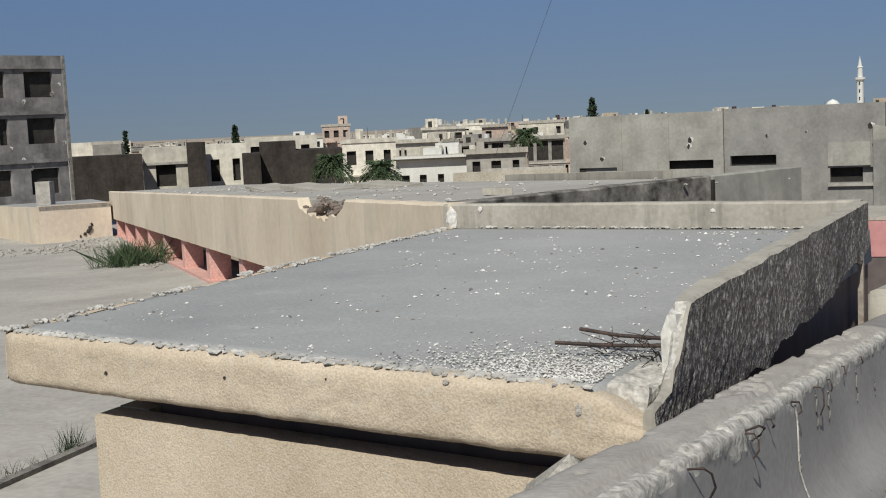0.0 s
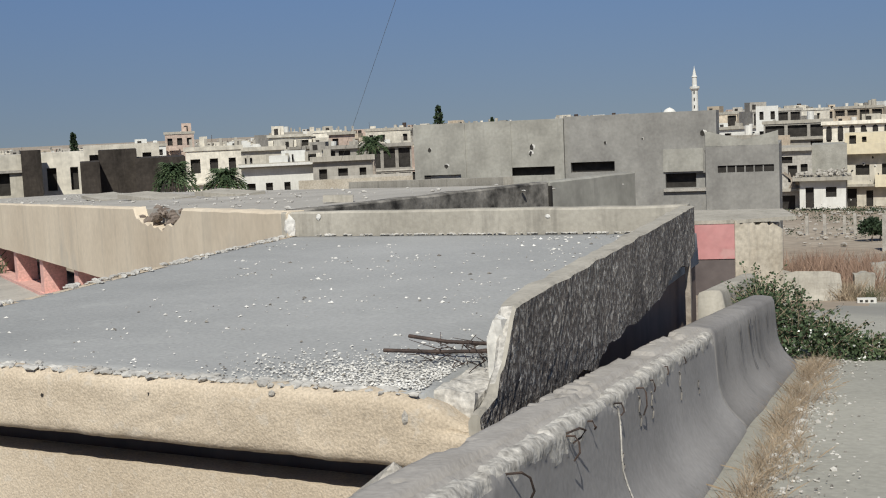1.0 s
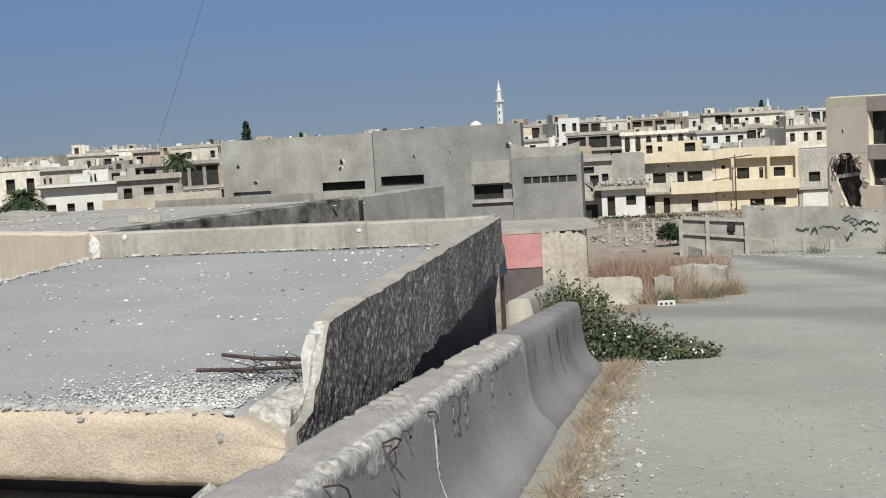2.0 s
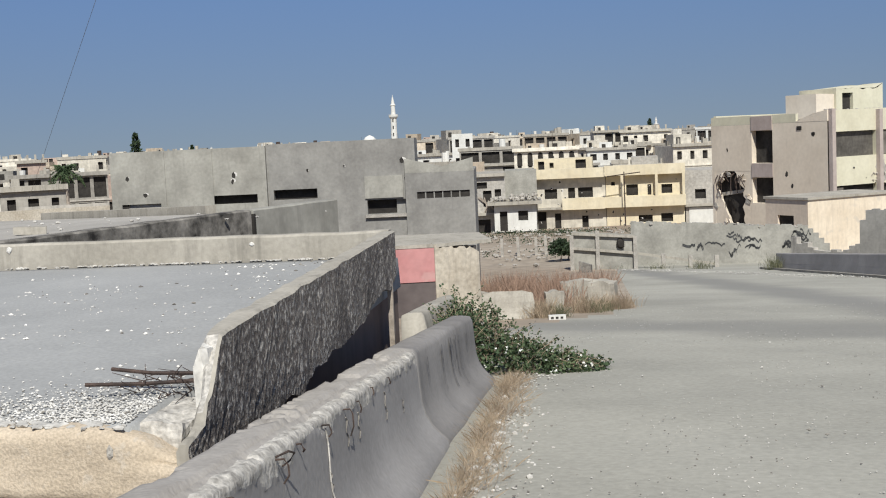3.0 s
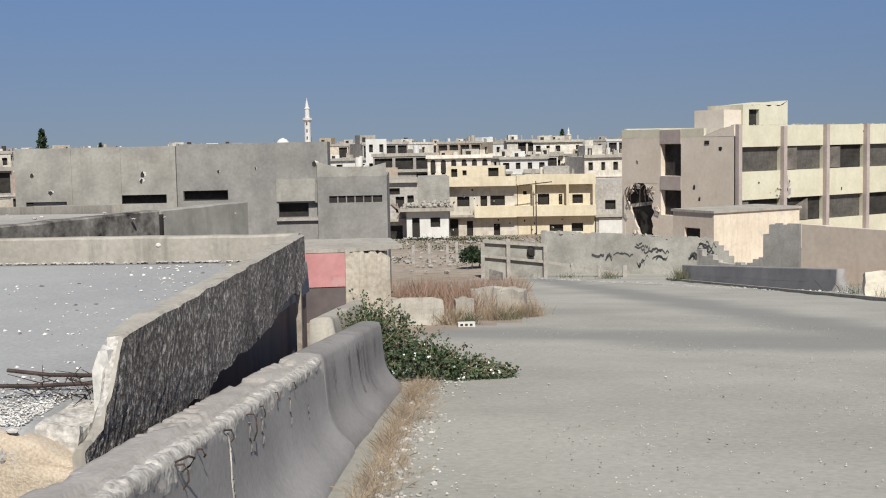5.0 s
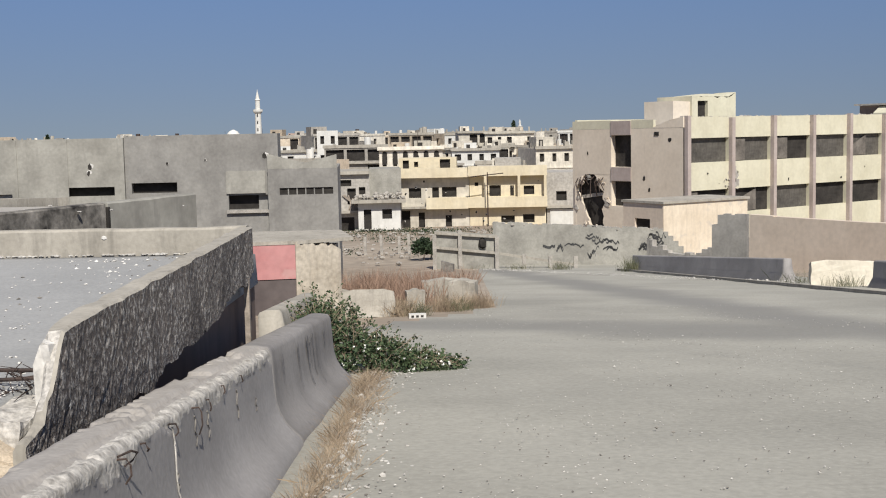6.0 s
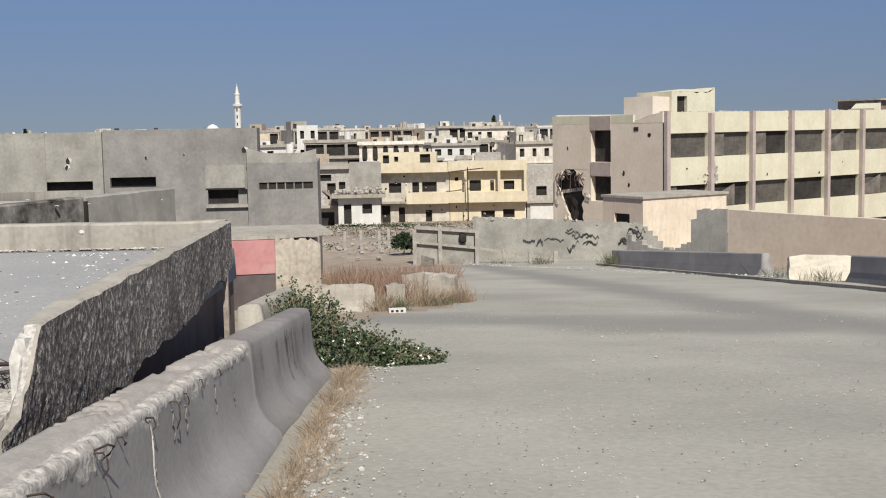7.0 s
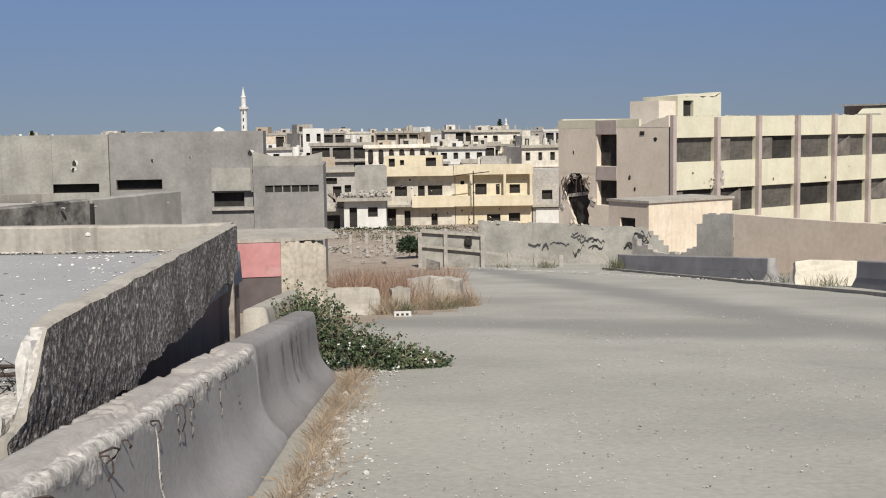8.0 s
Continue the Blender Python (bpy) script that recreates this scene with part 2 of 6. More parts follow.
M_TOWN_B = mat("town_plaster_tan", (0.4, 0.33, 0.25), (0.53, 0.46, 0.36), 0.12, 1.5, 0.93, 0.2, vary=0.3, streak=0.4, streak_col=(0.2, 0.17, 0.14))
M_TOWN_C = mat("town_concrete_grey", (0.27, 0.25, 0.22), (0.4, 0.375, 0.33), 0.12, 1.5, 0.93, 0.2, vary=0.3, streak=0.4, streak_col=(0.15, 0.14, 0.12))
M_TOWN_D = mat("town_plaster_rose", (0.42, 0.32, 0.26), (0.52, 0.41, 0.34), 0.12, 1.5, 0.93, 0.2, vary=0.2, streak=0.3, streak_col=(0.25, 0.18, 0.15))
M_CONC_BEIGE = mat("beige_worn_render", (0.38, 0.33, 0.26), (0.5, 0.45, 0.37), 1.0, 12, 0.95, 0.2, streak=0.4, streak_col=(0.3, 0.28, 0.25))
M_DARK_BROWN = mat("sooted_wall", (0.16, 0.115, 0.095), (0.26, 0.2, 0.165), 0.4, 4, 0.95, 0.05, grain=0.1, streak=0.3)
# walls turned from the sun: their shade is put into this very dark colour
M_SHADED_WALL = mat("charred_wall", (0.022, 0.018, 0.015), (0.06, 0.05, 0.042), 0.5, 4, 0.95, 0.05, grain=0.15, streak=0.3, streak_col=(0.12, 0.1, 0.085))
M_DARK_SHELLED = mat("grimed_shelled_concrete", (0.1, 0.093, 0.09), (0.27, 0.255, 0.245), 0.7, 5, 0.95, 0.1, grain=0.12, streak=0.4, streak_col=(0.06, 0.056, 0.055), spots=0.6, spot_scale=0.9, spot_col=(0.27, 0.255, 0.24))
# plum tone has the shadow on the hut's base mixed into it
M_PLUM = mat("damp_dark_base", (0.085, 0.07, 0.068), (0.14, 0.118, 0.112), 0.7, 6, 0.95, 0.08, grain=0.1)
M_PEACH = mat("peeling_peach_paint", (0.6, 0.51, 0.39), (0.71, 0.62, 0.49), 0.6, 5, 0.9, 0.05, grain=0.08, streak=0.5, streak_col=(0.4, 0.34, 0.27), spots=0.5, spot_scale=1.6, spot_col=(0.46, 0.42, 0.37))
M_SLAB = mat("chipped_cream_slab", (0.55, 0.5, 0.4), (0.66, 0.61, 0.5), 1.2, 9, 0.92, 0.1, grain=0.1, spots=0.5, spot_scale=4, spot_col=(0.42, 0.37, 0.3))
M_OLIVE = mat("olive_weed", (0.07, 0.08, 0.045), (0.16, 0.155, 0.09), 2, 12, 0.9, 0.0)
M_STAIN = mat("dark_run_stain", (0.07, 0.066, 0.066), (0.2, 0.19, 0.185), 9, 30, 0.9, 0.1, grain=0.2)
M_RUST = mat("rusty_steel", (0.035, 0.027, 0.024), (0.085, 0.058, 0.047), 8, 60, 0.8, 0.3)
M_WOOD = mat("grey_timber", (0.25, 0.21, 0.17), (0.36, 0.31, 0.26), 3, 25, 0.9, 0.3)
M_LEAF = mat("green_leaf", (0.035, 0.06, 0.028), (0.08, 0.11, 0.052), 2, 12, 0.7, 0.0)
M_LEAF_DRY = mat("straw_grass", (0.22, 0.165, 0.115), (0.38, 0.3, 0.21), 2, 12, 0.9, 0.0)
M_LEAF_RED = mat("reddish_dry_weed", (0.22, 0.145, 0.105), (0.33, 0.225, 0.165), 2, 12, 0.9, 0.0)
M_LEAF_DARK = mat("dark_foliage", (0.02, 0.035, 0.018), (0.045, 0.065, 0.03), 1, 6, 0.8, 0.0)
M_STONE = mat("limestone_chip", (0.36, 0.34, 0.31), (0.54, 0.52, 0.48), 4, 30, 0.95, 0.3, vary=0.25)
M_STONE_D = mat("dark_rubble_chip", (0.12, 0.11, 0.1), (0.25, 0.23, 0.2), 4, 30, 0.95, 0.3)
M_PAINT_BLACK = mat("black_spray_paint", (0.03, 0.03, 0.03), (0.07, 0.07, 0.07), 4, 20, 0.8, 0.0)
M_FLOWER = mat("white_petal", (0.75, 0.75, 0.68), (0.8, 0.8, 0.75), 4, 20, 0.8, 0.0)

# ---- builders ----
R = random.Random(7)


def part(name, bm, material, parent=None, label="", smooth=False):
    me = bpy.data.meshes.new(name)
    bmesh.ops.recalc_face_normals(bm, faces=bm.faces[:])
    bm.to_mesh(me)
    bm.free()
    mats = material if isinstance(material, (list, tuple)) else [material]
    for m in mats:
        me.materials.append(m)
    if smooth:
        for p in me.polygons:
            p.use_smooth = True
    ob = new(name, me)
    if parent:
        ob.parent = parent
    return tagged(ob, label)


def again(ob, parent, m):
    """Another part on the same mesh."""
    o = new(ob.name.split(".")[0], ob.data)
    o.parent = parent
    o.matrix_basis = m
    return o


def thing(name, m, label, category, group="", kind=""):
    e = new(name)
    e.matrix_basis = m
    e.empty_display_size = 0.2
    return tagged(e, label, category, group, kind)


def box(bm, x0, x1, y0, y1, z0, z1, mi=0):
    v = [bm.verts.new(p) for p in ((x0, y0, z0), (x1, y0, z0), (x1, y1, z0), (x0, y1, z0), (x0, y0, z1), (x1, y0, z1), (x1, y1, z1), (x0, y1, z1))]
    for f in ((0, 3, 2, 1), (4, 5, 6, 7), (0, 1, 5, 4), (1, 2, 6, 5), (2, 3, 7, 6), (3, 0, 4, 7)):
        bm.faces.new([v[i] for i in f]).material_index = mi
    return v


def boxes(*rows):
    bm = bmesh.new()
    for r in rows:
        box(bm, *r)
    return bm


def prism(pts, z0, z1, bm=None):
    """An upright prism on a plan outline; z0 and z1 may be functions of (x, y)."""
    bm = bm or bmesh.new()
    f0 = z0 if callable(z0) else (lambda x, y: z0)
    f1 = z1 if callable(z1) else (lambda x, y: z1)
    a = [bm.verts.new((x, y, f0(x, y))) for x, y in pts]
    b = [bm.verts.new((x, y, f1(x, y))) for x, y in pts]
    bm.faces.new(a[::-1])
    bm.faces.new(b)
    for i in range(len(pts)):
        j = (i + 1) % len(pts)
        bm.faces.new((a[i], a[j], b[j], b[i]))
    return bm


def wallstrip(p, q, th, z0, z1, bm=None):
    """A straight wall from p to q, of thickness th to the left of that way."""
    d = Vector((q[0] - p[0], q[1] - p[1])).normalized()
    n = Vector((-d.y, d.x)) * th
    return prism([p, q, (q[0] + n.x, q[1] + n.y), (p[0] + n.x, p[1] + n.y)], z0, z1, bm)


def tube(bm, pts, r0, r1=None, sides=6):
    r1 = r0 if r1 is None else r1
    pts = [Vector(p) for p in pts]
    rings = []
    for i, p in enumerate(pts):
        d = (pts[min(i + 1, len(pts) - 1)] - pts[max(i - 1, 0)]).normalized()
        a = d.orthogonal().normalized()
        b = d.cross(a)
        r = r0 + (r1 - r0) * i / (len(pts) - 1)
        rings.append([bm.verts.new(p + (a * math.cos(k * math.tau / sides) + b * math.sin(k * math.tau / sides)) * r) for k in range(sides)])
    for u, v in zip(rings, rings[1:]):
        for k in range(sides):
            bm.faces.new((u[k], u[(k + 1) % sides], v[(k + 1) % sides], v[k]))
    bm.faces.new(rings[0][::-1])
    bm.faces.new(rings[-1])


def chunk(bm, c, s, rnd, flat=0.7):
    """A broken lump of stone round c."""
    geo = bmesh.ops.create_icosphere(bm, subdivisions=1, radius=1.0)
    k = [rnd.uniform(0.6, 1.2) for _ in range(3)]
    for v in geo["verts"]:
        f = rnd.uniform(0.7, 1.15)
        v.co = Vector((c[0] + v.co.x * s * k[0] * f, c[1] + v.co.y * s * k[1] * f, c[2] + v.co.z * s * flat * k[2] * f))


def wobble(bm, amount, freq, seed=0.0, keep=None):
    for v in bm.verts:
        if keep and keep(v.co):
            continue
        v.co += noise.noise_vector(v.co * freq + Vector((seed, seed * 2, 0))) * amount

# ---- ground ----
SLOPE = 0.092


def road_z(x, y):
    return -SLOPE * y


def ground_z(x, y):
    """The ramp falls evenly ahead; to its side, behind the barrier, the ground lies at the town's level."""
    ramp = -SLOPE * max(-30.0, min(y, 62.0)) - 0.036 * max(0.0, min(y, 139.0) - 62.0)
    edge = -1.55 if y < 13 else (-1.55 - (y - 13) * 0.6 if y < 19 else max(-22.0, -5.2 - max(0.0, y - 60) * 0.8))
    k = min(1.0, max(0.0, (edge - x) / (0.25 if y < 13 else 2.5)))
    k = k * k * (3 - 2 * k)
    return ramp * (1 - k) + -8.5 * k


def axis(near0, near1, step, far):
    a = list(np.arange(near0, near1 + 1e-6, step))
    s, lo, hi = step, a[0], a[-1]
    left, right = [], []
    while hi < far:
        s *= 1.35
        hi, lo = hi + s, lo - s
        left.append(lo)
        right.append(hi)
    return left[::-1] + a + right


gx, gy = axis(-8.0, 14.0, 0.5, 4200), axis(-4.0, 70.0, 0.5, 4200)
g_v = [(x, y, ground_z(x, y) + (noise.noise((x * 0.7, y * 0.7, 0)) * 0.025 if -1.2 < x < 14 and y < 70 else noise.noise((x * 0.1, y * 0.1, 3)) * 0.25 if y > 70 or x < -1.8 else 0)) for y in gy for x in gx]
nx = len(gx)
g_f = [(j * nx + i, j * nx + i + 1, (j + 1) * nx + i + 1, (j + 1) * nx + i) for j in range(len(gy) - 1) for i in range(nx - 1)]
me = bpy.data.meshes.new("ground")
me.from_pydata(g_v, [], g_f)
me.materials.append(M_ROAD)
me.materials.append(M_EARTH)
for p in me.polygons:
    c = p.center
    lim = -1.9 if c.y < 20.5 else min(0.3, -1.9 + (c.y - 20.5) * 0.45)
    p.material_index = 0 if (lim < c.x < 11.5 and c.y < 66) else 1
    p.use_smooth = True
tagged(new("ground", me), "dusty asphalt ramp falling towards dry bare earth", "ground", kind="structure")

# ---- the near house with a flat roof slab ----
def sweep(prof, ts, place, mi=None, caps=True):
    """A profile of (u, v) carried along ts by place(t, u, v); mi gives each strip's material."""
    bm = bmesh.new()
    rings = [[bm.verts.new(place(t, u, v)) for u, v in prof] for t in ts]
    for a, b in zip(rings, rings[1:]):
        for k in range(len(prof) - 1):
            f = bm.faces.new((a[k], a[k + 1], b[k + 1], b[k]))
            f.material_index = mi[k] if mi else 0
    if caps:
        bm.faces.new(rings[0])
        bm.faces.new(rings[-1][::-1])
    return bm


def n3(x, y, z):
    return noise.noise(Vector((x, y, z)))


near_house = thing("flat_roof_house", pose(0, 0, 0), "sand-stuccoed block house with a bare flat roof slab", "house")
FASCIA_MARKS = ((-4.04, 0.15, 0.014), (-2.13, 0.185, 0.03), (-2.75, 0.245, 0.02), (-3.4, 0.2, 0.012), (-4.9, 0.1, 0.012), (-3.0, 0.08, 0.011))
SX0, SX1, SY0, SY1, SZ = -5.82, -1.84, 5.06, 11.75, 0.27


def slab_place(t, u, v):
    w = n3(t * 3, u * 3, 5) * 0.015
    return (t + (w if u < 0.1 else 0), SY0 + u, SZ + v + n3(t * 0.8, u * 0.8, 1) * 0.004)


def skew(x, y):
    """The slab is no true rectangle: its front runs back towards the far corner and the outer side splays."""
    k, f = (SX1 - x) / (SX1 - SX0), (y - SY0) / (SY1 - SY0)
    return x + k * (-0.2 - 0.42 * f), y - 0.104 * (x + 2.83) * (1 - f)


def skewed(bm):
    for v in bm.verts:
        v.co.x, v.co.y = skew(v.co.x, v.co.y)
    return bm


us = list(np.arange(0.0, SY1 - SY0 + 0.01, 0.16))
slab_prof = [(0.04, -0.29)] + [(0.04 + u, 0.0) for u in us] + [(SY1 - SY0, -0.29)]
part("roof_slab", skewed(sweep(slab_prof, list(np.arange(SX0 + 0.05, -2.05, 0.1)), slab_place)), M_SCREED, near_house, "grey screeded roof slab", smooth=True)


def fascia_place(t, u, v):
    """Front band of the slab: worn edges, chipped away at the ramp-side corner, rounded at the other."""
    k = max(0.0, (t - (SX1 - 0.34)) / 0.34)
    chip = k * k * (0.16 + 0.06 * n3(t * 9, v * 9, 2))
    e = max(0.0, ((SX0 + 0.16) - t) / 0.2)
    y = SY0 - 0.03 + u + e * e * 0.12 + n3(t * 22, v * 22, 0) * 0.011 + n3(t * 4, v * 4, 3) * 0.012
    z = SZ + v + n3(t * 5, u * 5, 8) * (0.012 if v > -0.2 else 0.004)
    if v > -0.15:
        z -= chip * (1 + v / 0.15)
        y += chip * 0.4
    return (t, y, z)


fas_prof = [(0.16, -0.31), (0.05, -0.31), (0.015, -0.295), (0.0, -0.27)] + [(0.0, v) for v in np.arange(-0.24, -0.03, 0.03)] + [(0.008, -0.02), (0.03, -0.002), (0.1, 0.002), (0.16, -0.02)]
part("fascia", skewed(sweep(fas_prof, list(np.arange(SX0 - 0.06, SX1 + 0.005, 0.03)), fascia_place)), M_STUCCO, near_house, "rough sand-coloured stucco fascia", smooth=True)
side_fas = sweep([(v, 0.0) for v in np.arange(-0.3, 0.0, 0.06)] + [(0.0, 0.05), (0.0, 0.12)], list(np.arange(SY0 + 0.05, SY1, 0.1)),
                 lambda t, u, v: (SX0 - 0.01 + v + n3(t * 5, u * 5, 4) * 0.015, t, SZ + u + n3(t * 4, v, 9) * 0.01))
part("side_fascia", skewed(side_fas), M_STUCCO, near_house)
wall_bm = sweep([(v, 0) for v in (*np.arange(-8.5, -0.5, 0.25), -0.45)], list(np.arange(-5.13, SX1 - 0.1, 0.23)), lambda t, u, v: (t, SY0 + 0.085, SZ + u if u > -8 else -8.5), caps=False)
part("front_wall", skewed(wall_bm), M_STUCCO, near_house)
part("wall_head", skewed(boxes((-5.13, SX1 - 0.3, SY0 + 0.09, SY0 + 0.3, SZ - 0.6, SZ - 0.455))), M_STUCCO, near_house)
# added recess with a dark back, deepens the shadow band below the fascia
part("recessed_joint", skewed(boxes((-5.05, SX1 - 0.02, SY0 + 0.42, SY0 + 0.5, SZ - 0.6, SZ - 0.3))), M_DARK_BROWN, near_house, "recess added to deepen the shade under the slab")
part("side_wall", skewed(boxes((-5.13, -4.9, SY0 + 0.31, SY1, -8.5, SZ - 0.45))), M_STUCCO, near_house)
# dark brown carries the shade below the parapet in the wall's colour
part("ramp_side_wall", boxes((SX1 - 0.5, SX1 - 0.3, SY0 + 0.6, SY1, -8.5, SZ - 0.3)), M_DARK_BROWN, near_house)


def par_face(y):
    return -1.82 - (y - 5.0) * 0.034


def parapet_mesh():
    """Upright slab edge, tarred outside; its near end is broken away in a slanting curve, its lower edge is ragged."""
    bm = bmesh.new()
    ys = list(np.arange(4.97, 11.16, 0.05))
    nz = 10
    out, inn = [], []
    for y in ys:
        if y < 5.5:
            k = (y - 4.97) / 0.53
            top = 0.2 + 0.36 * (k ** 2.2) + n3(y * 14, 0, 0) * 0.03
        else:
            top = 0.555 + n3(y * 3, 0, 4) * 0.012
        bot = -0.02 + 0.012 * (y - 5) + n3(y * 2.2, 7, 0) * 0.07 + n3(y * 11, 3, 0) * 0.03
        if y > 9.2:
            bot += min(0.07, (y - 9.2) * 0.1)
        xo = par_face(y)
        out.append([bm.verts.new((xo + n3(y * 9, k * 2.0, 1) * 0.012, y, bot + (top - bot) * k / nz)) for k in range(nz + 1)])
        xin = xo - 0.055 - 0.08 * min(1.0, max(0.0, (y - 5.3) / 0.6)) - (0.02 * n3(y * 4, 0, 6))
        inn.append([bm.verts.new((xo - 0.015, y, top + 0.012)), bm.verts.new((xin + 0.015, y, top + 0.008)), bm.verts.new((xin, y, top - 0.02)), bm.verts.new((xin, y, min(bot, 0.1)))])
    for i in range(len(ys) - 1):
        a, b = out[i] + inn[i], out[i + 1] + inn[i + 1]
        for k in range(len(a) - 1):
            f = bm.faces.new((a[k], a[k + 1], b[k + 1], b[k]))
            f.material_index = 0 if k < nz else 1
        bm.faces.new((a[-1], a[0], b[0], b[-1])).material_index = 0
        if ys[i] < 5.45:
            for f in bm.faces[-1:]:
                f.material_index = 2
    for r in (out[0] + inn[0], (out[-1] + inn[-1])[::-1]):
        bm.faces.new(r).material_index = 2
    for f in bm.faces:
        c = f.calc_center_median()
        if c.y < 5.52 and c.x < par_face(c.y) - 0.012:
            f.material_index = 2 if c.z > 0.3 else 1
    return bm


part("parapet", parapet_mesh(), [M_TAR, M_CONC, M_CREST], near_house, "tar-stained concrete parapet with a broken end")
part("broken_end", sweep([(-0.09, -0.15), (-0.085, 0.05), (-0.05, 0.13), (0.0, 0.15), (0.05, 0.13), (0.075, 0.0), (0.085, -0.15)], list(np.arange(5.41, 5.6, 0.03)),
     lambda t, u, v: (-1.895 + u * 0.5 + n3(t * 12, u * 12, v * 12) * 0.03, t + n3(u * 9, v * 9, 1) * 0.03, 0.38 + v + n3(t * 10, u * 10, 5) * 0.025)), M_CHIP, near_house, "bare pale broken concrete")
cor = boxes((-2.16, -1.9, SY0 + 0.06, 5.62, 0.0, SZ - 0.012))
bmesh.ops.subdivide_edges(cor, edges=cor.edges[:], cuts=8, use_grid_fill=True)
wobble(cor, 0.03, 9.0, 2.0)
part("broken_corner", cor, M_CREST, near_house, "rough broken slab corner")
up = sweep([(0.0, -0.5), (0.0, 0.0), (0.0, 0.23), (0.02, 0.25), (0.14, 0.25), (0.15, 0.2), (0.15, -0.5)], list(np.arange(-6.5, -2.14, 0.1)),
           lambda t, u, v: (t, 11.74 + u + n3(t * 3, v * 3, 0) * 0.008, SZ + v + (n3(t * 2, u, 2) * 0.012 if v > 0.1 else 0)))
part("rear_upstand", up, M_CONC, near_house, "stained low concrete upstand")
part("prop", boxes((-2.06, -2.015, 10.78, 10.83, -1.6, 0.14)), M_WOOD, near_house, "thin weathered prop under the parapet")

for x, z, s_ in FASCIA_MARKS:
    hb = bmesh.new()
    chunk(hb, (0, 0, 0), s_, R, 1.0)
    for v in hb.verts:
        v.co.y *= 0.3
    part("fascia_chip", hb, M_DARK if s_ < 0.02 else M_CONC_LIGHT, near_house).matrix_basis = pose(*skew(x, SY0 - 0.03), z)
for x, z, s_ in ((-6.4, 0.38, 0.09), (-6.38, 0.3, 0.07), (-6.05, 0.47, 0.05), (-3.55, 0.44, 0.03)):
    hb = bmesh.new()
    chunk(hb, (0, 0, 0), s_, R, 1.3)
    for v in hb.verts:
        v.co.y *= 0.3
    part("spalled_patch", hb, M_CHIP, near_house).matrix_basis = pose(x, 11.735, z)

# loose lumps and chips on the roof
er = random.Random(3)
bm = bmesh.new()
for i in range(330):
    x = er.uniform(SX0, SX1 - 0.25)
    if n3(x * 1.6, 0, 3) > -0.25:
        chunk(bm, (x, SY0 + abs(er.gauss(0.045, 0.03)), SZ + 0.004), er.uniform(0.014, 0.042), er, 0.4)
for i in range(260):
    y = er.uniform(SY0, SY1 - 0.2)
    if n3(y * 1.3, 5, 3) > -0.2:
        chunk(bm, (SX0 + abs(er.gauss(0.0, 0.06)), y, SZ + 0.01), er.uniform(0.012, 0.045), er, 0.5)
for i in range(170):
    chunk(bm, (er.uniform(SX0 + 0.3, SX1 - 0.3), SY1 - abs(er.gauss(0.02, 0.035)), SZ + 0.008), er.uniform(0.01, 0.03), er, 0.5)
tagged(part("mortar_rubble", skewed(bm), M_STONE), "crumbled mortar lumps along the roof slab's edges", "rubble", kind="stuff")


def grit(name, spots, material, rnd, label, category):
    """Many small irregular stones (x, y, z, size) in one mesh, eight faces each."""
    vs, fs = [], []
    for x, y, z, r in spots:
        n = len(vs)
        a = rnd.uniform(0, 1.57)
        for k in range(4):
            q = r * rnd.uniform(0.6, 1.4)
            vs.append((x + q * math.cos(a + k * 1.57), y + q * math.sin(a + k * 1.57), z + r * rnd.uniform(-0.1, 0.25)))
        vs += [(x + r * rnd.uniform(-0.3, 0.3), y + r * rnd.uniform(-0.3, 0.3), z + r * rnd.uniform(0.45, 0.9)), (x, y, z - r * 0.5)]
        for k in range(4):
            fs += [(n + k, n + (k + 1) % 4, n + 4), (n + (k + 1) % 4, n + k, n + 5)]
    me_ = bpy.data.meshes.new(name)
    me_.from_pydata(vs, [], fs)
    me_.materials.append(material)
    return tagged(new(name, me_), label, category, kind="stuff")


pale, dark, crumbs = [], [], []
while len(pale) + len(dark) < 620:
    x, y = er.uniform(SX0 + 0.2, SX1 - 0.3), er.uniform(SY0 + 0.15, SY1 - 0.2)
    if n3(x * 1.1, y * 1.1, 12) + 0.16 * (x + 3.8) > er.uniform(-0.25, 0.5):
        for _ in range(er.choice((1, 1, 1, 2, 3))):
            xx, yy = x + er.gauss(0, 0.05), y + er.gauss(0, 0.03)
            (pale if er.random() < 0.8 else dark).append((*skew(xx, yy), SZ + 0.002, er.choice((0.006, 0.008, 0.01, 0.013, 0.02)) * (0.6 + 0.06 * (yy - 5))))
for i in range(2300):
    x, y = SX1 - 0.26 - abs(er.gauss(0, 0.45)), SY0 + 0.08 + abs(er.gauss(0.1, 0.3))
    if SX0 + 0.3 < x and y < 7:
        (crumbs if er.random() < 0.88 else dark).append((*skew(x, y), SZ + 0.004 + er.uniform(0, 0.008), er.uniform(0.003, 0.009)))
grit("pale_chips", pale, M_CHIP, er, "pale concrete chips scattered on the roof slab", "rubble")
grit("fine_crumbs", crumbs, M_CHIP, er, "fine crumbs of concrete heaped by the broken corner", "rubble")
grit("dark_chips", dark, M_STONE_D, er, "dark grit scattered on the roof slab", "rubble")
bars = thing("rebar_bundle", pose(-2.0, 5.72, SZ + 0.03), "rusty reinforcing bars sticking out of broken concrete", "rebar")
